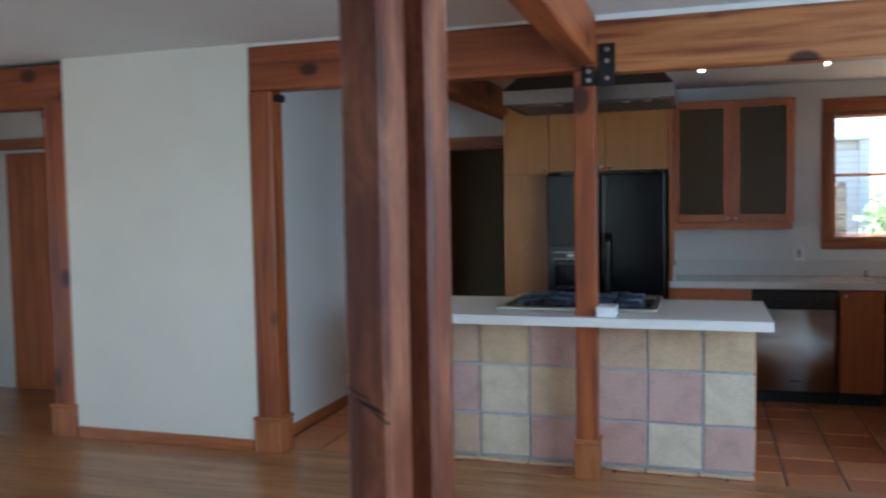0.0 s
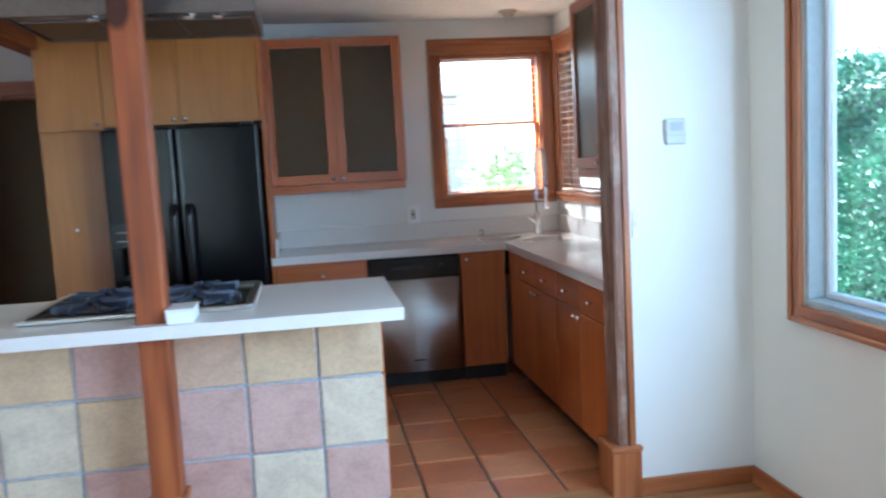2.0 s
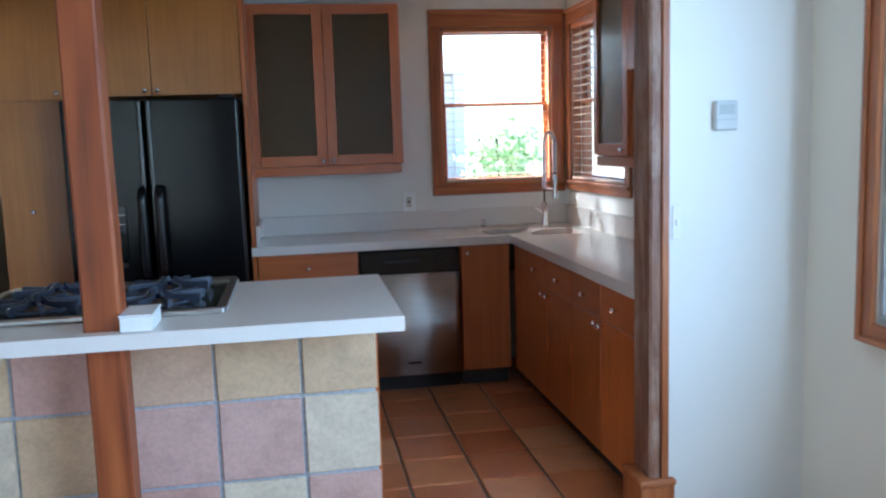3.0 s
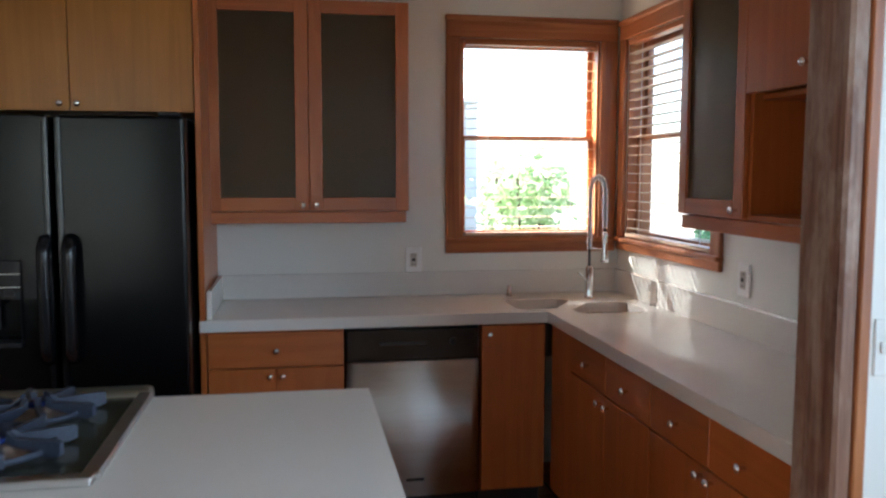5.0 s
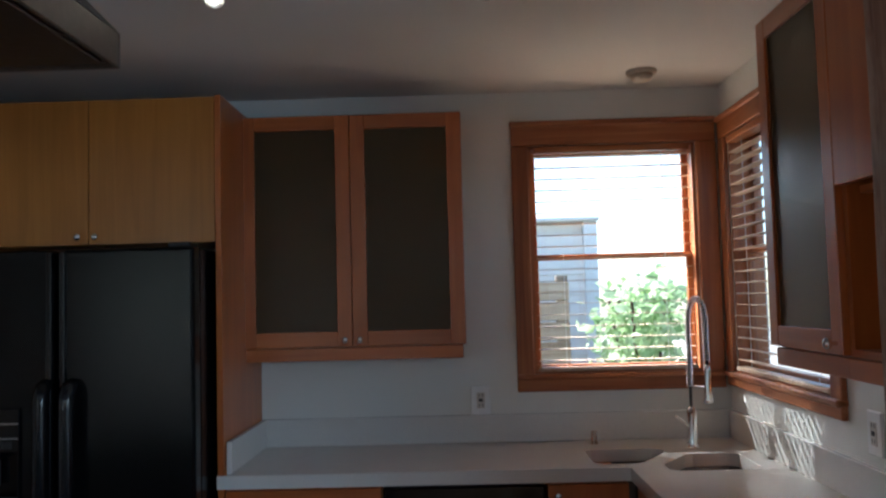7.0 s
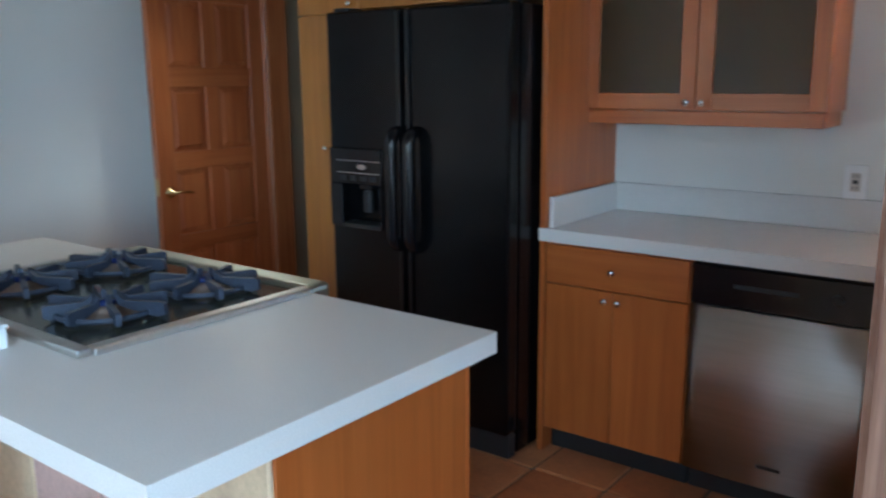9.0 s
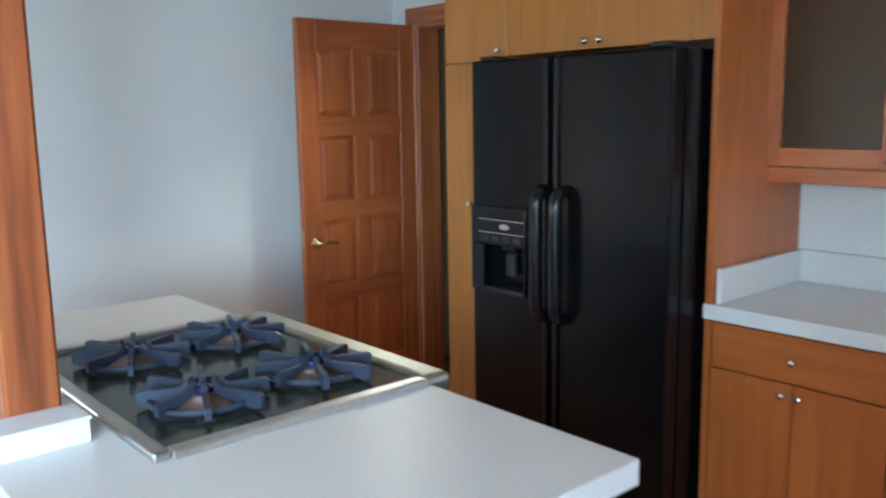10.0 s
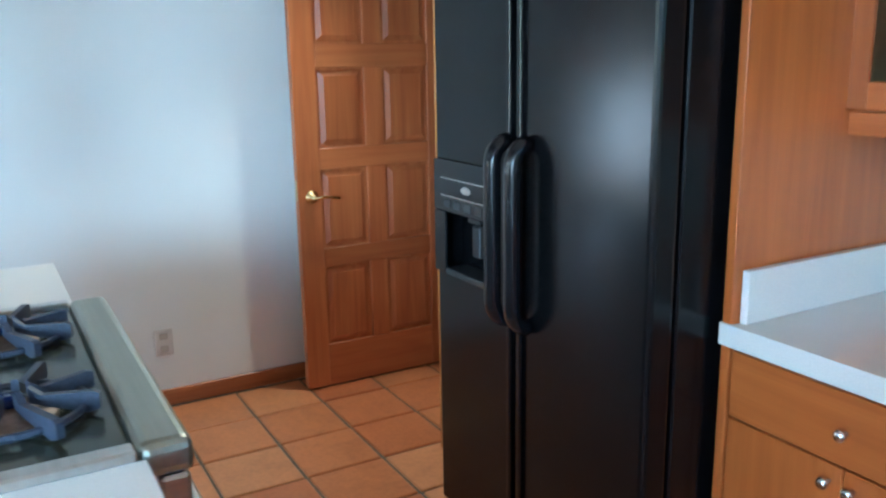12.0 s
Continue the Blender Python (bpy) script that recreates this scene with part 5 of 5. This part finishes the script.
leaves("hedge", 60000, M_LEAF, "tall dense green hedge outside the picture window", hedge_spot, 0.062)
solid("hedge_core", box(4.62, 5.2, -4.0, 8.0, -0.25, 1.90, 0.05), M_LEAF, "dark inner twigs of the green hedge", "hedge", "stuff")


def flower_spot(rng):
    y = rng.uniform(-3.5, 6.0)
    return (4.15 + rng.normal(0, 0.12), y, -0.22 + abs(rng.normal(0, 0.10)) + 0.10 * max(0.0, math.sin(y * 4.3)))


leaves("flower_bed", 9000, M_PETAL, "low white flowers along the foot of the hedge", flower_spot, 0.05, "flowers")


def garage():
    h = thing("garage", (0.5, 8.0, -0.25), "low neighbouring garage with pale lap siding", "garage")
    me = finish(box(-6.0, 1.0, 0, 0.03, 0, 0.19, 0.002), "siding_board", M_SIDING)
    for i in range(13):
        s = new("siding_board", me)
        s.parent = h
        s.location = (0.0, -1.45, i * 0.18)
        s.rotation_euler = (radians(-4), 0, 0)
    part("wall", box(-5.5, 1.5, 6.62, 10.0, -0.25, 2.20), M_SIDING, h)
    part("corner_board", box(1.42, 1.54, 6.50, 6.62, -0.25, 2.20, 0.003), M_VINYL, h)
    part("roof", box(-5.6, 1.56, 6.46, 10.1, 2.205, 2.24, 0.01), M_SIDING, h, "pale flat roof edge")


garage()


def fence():
    f = thing("board_fence", (-1.0, 5.6, -0.25), "low weathered fence of level boards", "fence")
    me = finish(box(-2.6, 2.15, 0, 0.022, 0, 0.145, 0.004), "board", M_FENCE)
    for i in range(12):
        b = new("board", me)
        b.parent = f
        b.location = (0.0, -0.03, 0.05 + i * 0.155)
    for x in (-3.4, -1.6, 0.2, 1.1):
        part("post", box(x - 0.045, x + 0.045, 5.6, 5.69, -0.25, 1.70, 0.004), M_FENCE, f)


fence()


def shrub():
    t = thing("shrub", (1.56, 4.9, -0.25), "sunlit leafy shrub outside the kitchen window", "shrub")
    for i in range(6):
        a = i * 1.05
        part("stem", tube([(1.56, 4.9, -0.25), (1.56 + 0.08 * math.cos(a), 4.9 + 0.12 * math.sin(a), 0.6), (1.56 + 0.22 * math.cos(a), 4.9 + 0.25 * math.sin(a), 1.5)], 0.012, 6), M_BARK, t)
    centres = [(1.56 + 0.22 * math.cos(i * 2.4) * (0.4 + 0.1 * (i % 7)), 4.9 + 0.3 * math.sin(i * 2.4), 0.7 + 0.055 * i) for i in range(16)]

    def spot(rng):
        c = centres[rng.randint(len(centres))]
        return tuple(np.array(c) + rng.normal(0, 0.10, 3))

    leaves("leaves", 1500, M_LEAF_L, "", spot, 0.09, parent=t)


shrub()

# ---- pieces: clay tiles of the island ----
GAP = 0.013


def tile_mesh(name, w, h, d, mat, wobble, wave):
    """A tile lying in x and y with its top at z = 0, softly rounded."""
    bm = box(-w / 2, w / 2, -h / 2, h / 2, -d, 0, 0.004)
    for v in bm.verts:
        v.co += noise.noise_vector(v.co * 9 + Vector((wobble, 0, 0))) * wave
        if v.co.z > -0.001:
            v.co.z = max(v.co.z, -0.004)
    return finish(bm, name, mat)


cut = {}


def lay(parent, mat, m, w, h, d, name="tile"):
    key = (round(w, 3), round(h, 3), mat.name, random.randrange(3))
    if key not in cut:
        cut[key] = tile_mesh(name, w, h, d, mat, key[3] * 3.1, 0.003 if name == "floor_tile" else 0.007)
    ob = new(name, cut[key])
    ob.parent = parent
    ob.matrix_local = Matrix.Translation(-BASE[parent.name]) @ m
    return ob


random.seed(4)
TZ = [0.030, 0.285, 0.585, 0.862]
for x0, x1 in ((-0.37, -0.075), (-0.66, -0.37), (-0.89, -0.66), (-1.34, -1.035), (-1.64, -1.34), (-1.82, -1.64)):
    lay(isl, M_TILE_TAN, pose((x0 + x1) / 2, IYF - 0.022, 0.024), x1 - x0 - 0.01, 0.044, 0.02)
cells = [(-0.345, IX1), (-0.650, -0.345), (-0.952, -0.650), (-1.325, -0.952), (-1.630, -1.325), (-1.885, -1.630)]
SHADES = {"p": M_TILE_PINK, "c": M_TILE_CREAM, "t": M_TILE_TAN}
for (x0, x1), column in zip(cells, ("pct", "cpt", "ppt", "ptp", "cct", "tpt")):      # shades from the floor up
    for z0, z1, shade in zip(TZ, TZ[1:], column):
        w, h = x1 - x0 - GAP, z1 - z0 - GAP
        lay(isl, SHADES[shade], pose((x0 + x1) / 2, IYF, (z0 + z1) / 2, 90, 0, 0), w, h, 0.014)

# terracotta floor tiles
random.seed(9)
P2 = 0.306
for i in range(-3, 16):
    for j in range(-6, 9):
        x0, y0 = -2.36 + i * P2, 1.965 + j * P2
        x1, y1 = x0 + P2, y0 + P2
        x0, x1, y0, y1 = max(x0, XL), min(x1, XR), max(y0, 0.202), min(y1, 4.5)
        if x1 - x0 < 0.05 or y1 - y0 < 0.05:
            continue
        cxm, cym = (x0 + x1) / 2, (y0 + y1) / 2
        if cym > YB + 0.1 and not (-2.9 < cxm < -1.8):
            continue
        m = pose(cxm, cym, random.uniform(-0.001, 0.001), random.uniform(-0.15, 0.15), random.uniform(-0.15, 0.15), 0)
        lay(tile_bed, M_TERRA, m, x1 - x0 - 0.013, y1 - y0 - 0.013, 0.016, "floor_tile")

# oak boards of the living room
random.seed(5)
bd = 0.083
j = 0
y = 0.07
boards = {}
while y > -2.0:
    x = EX + random.uniform(-1.2, 0)
    while x < WX:
        ln = random.choice((1.2, 1.6, 2.1))
        x0, x1 = max(x, EX), min(x + ln, WX)
        if x1 - x0 > 0.1:
            key = round(x1 - x0, 2)
            if key not in boards:
                boards[key] = finish(box(-key / 2, key / 2, -bd / 2 + 0.0006, bd / 2 - 0.0006, -0.02, 0, 0.0012), "floor_board", M_FLOOR)
            ob = new("floor_board", boards[key])
            ob.parent = floor_base
            ob.location = ((x0 + x1) / 2, y - bd / 2, 0)
        x += ln
    y -= bd
rest = bmesh.new()
while y > WY:
    box(EX, WX, y - bd + 0.0006, y - 0.0006, -0.02, 0, bm=rest)
    y -= bd
tagged(part("floor_boards", rest, M_FLOOR, floor_base), kind="stuff")
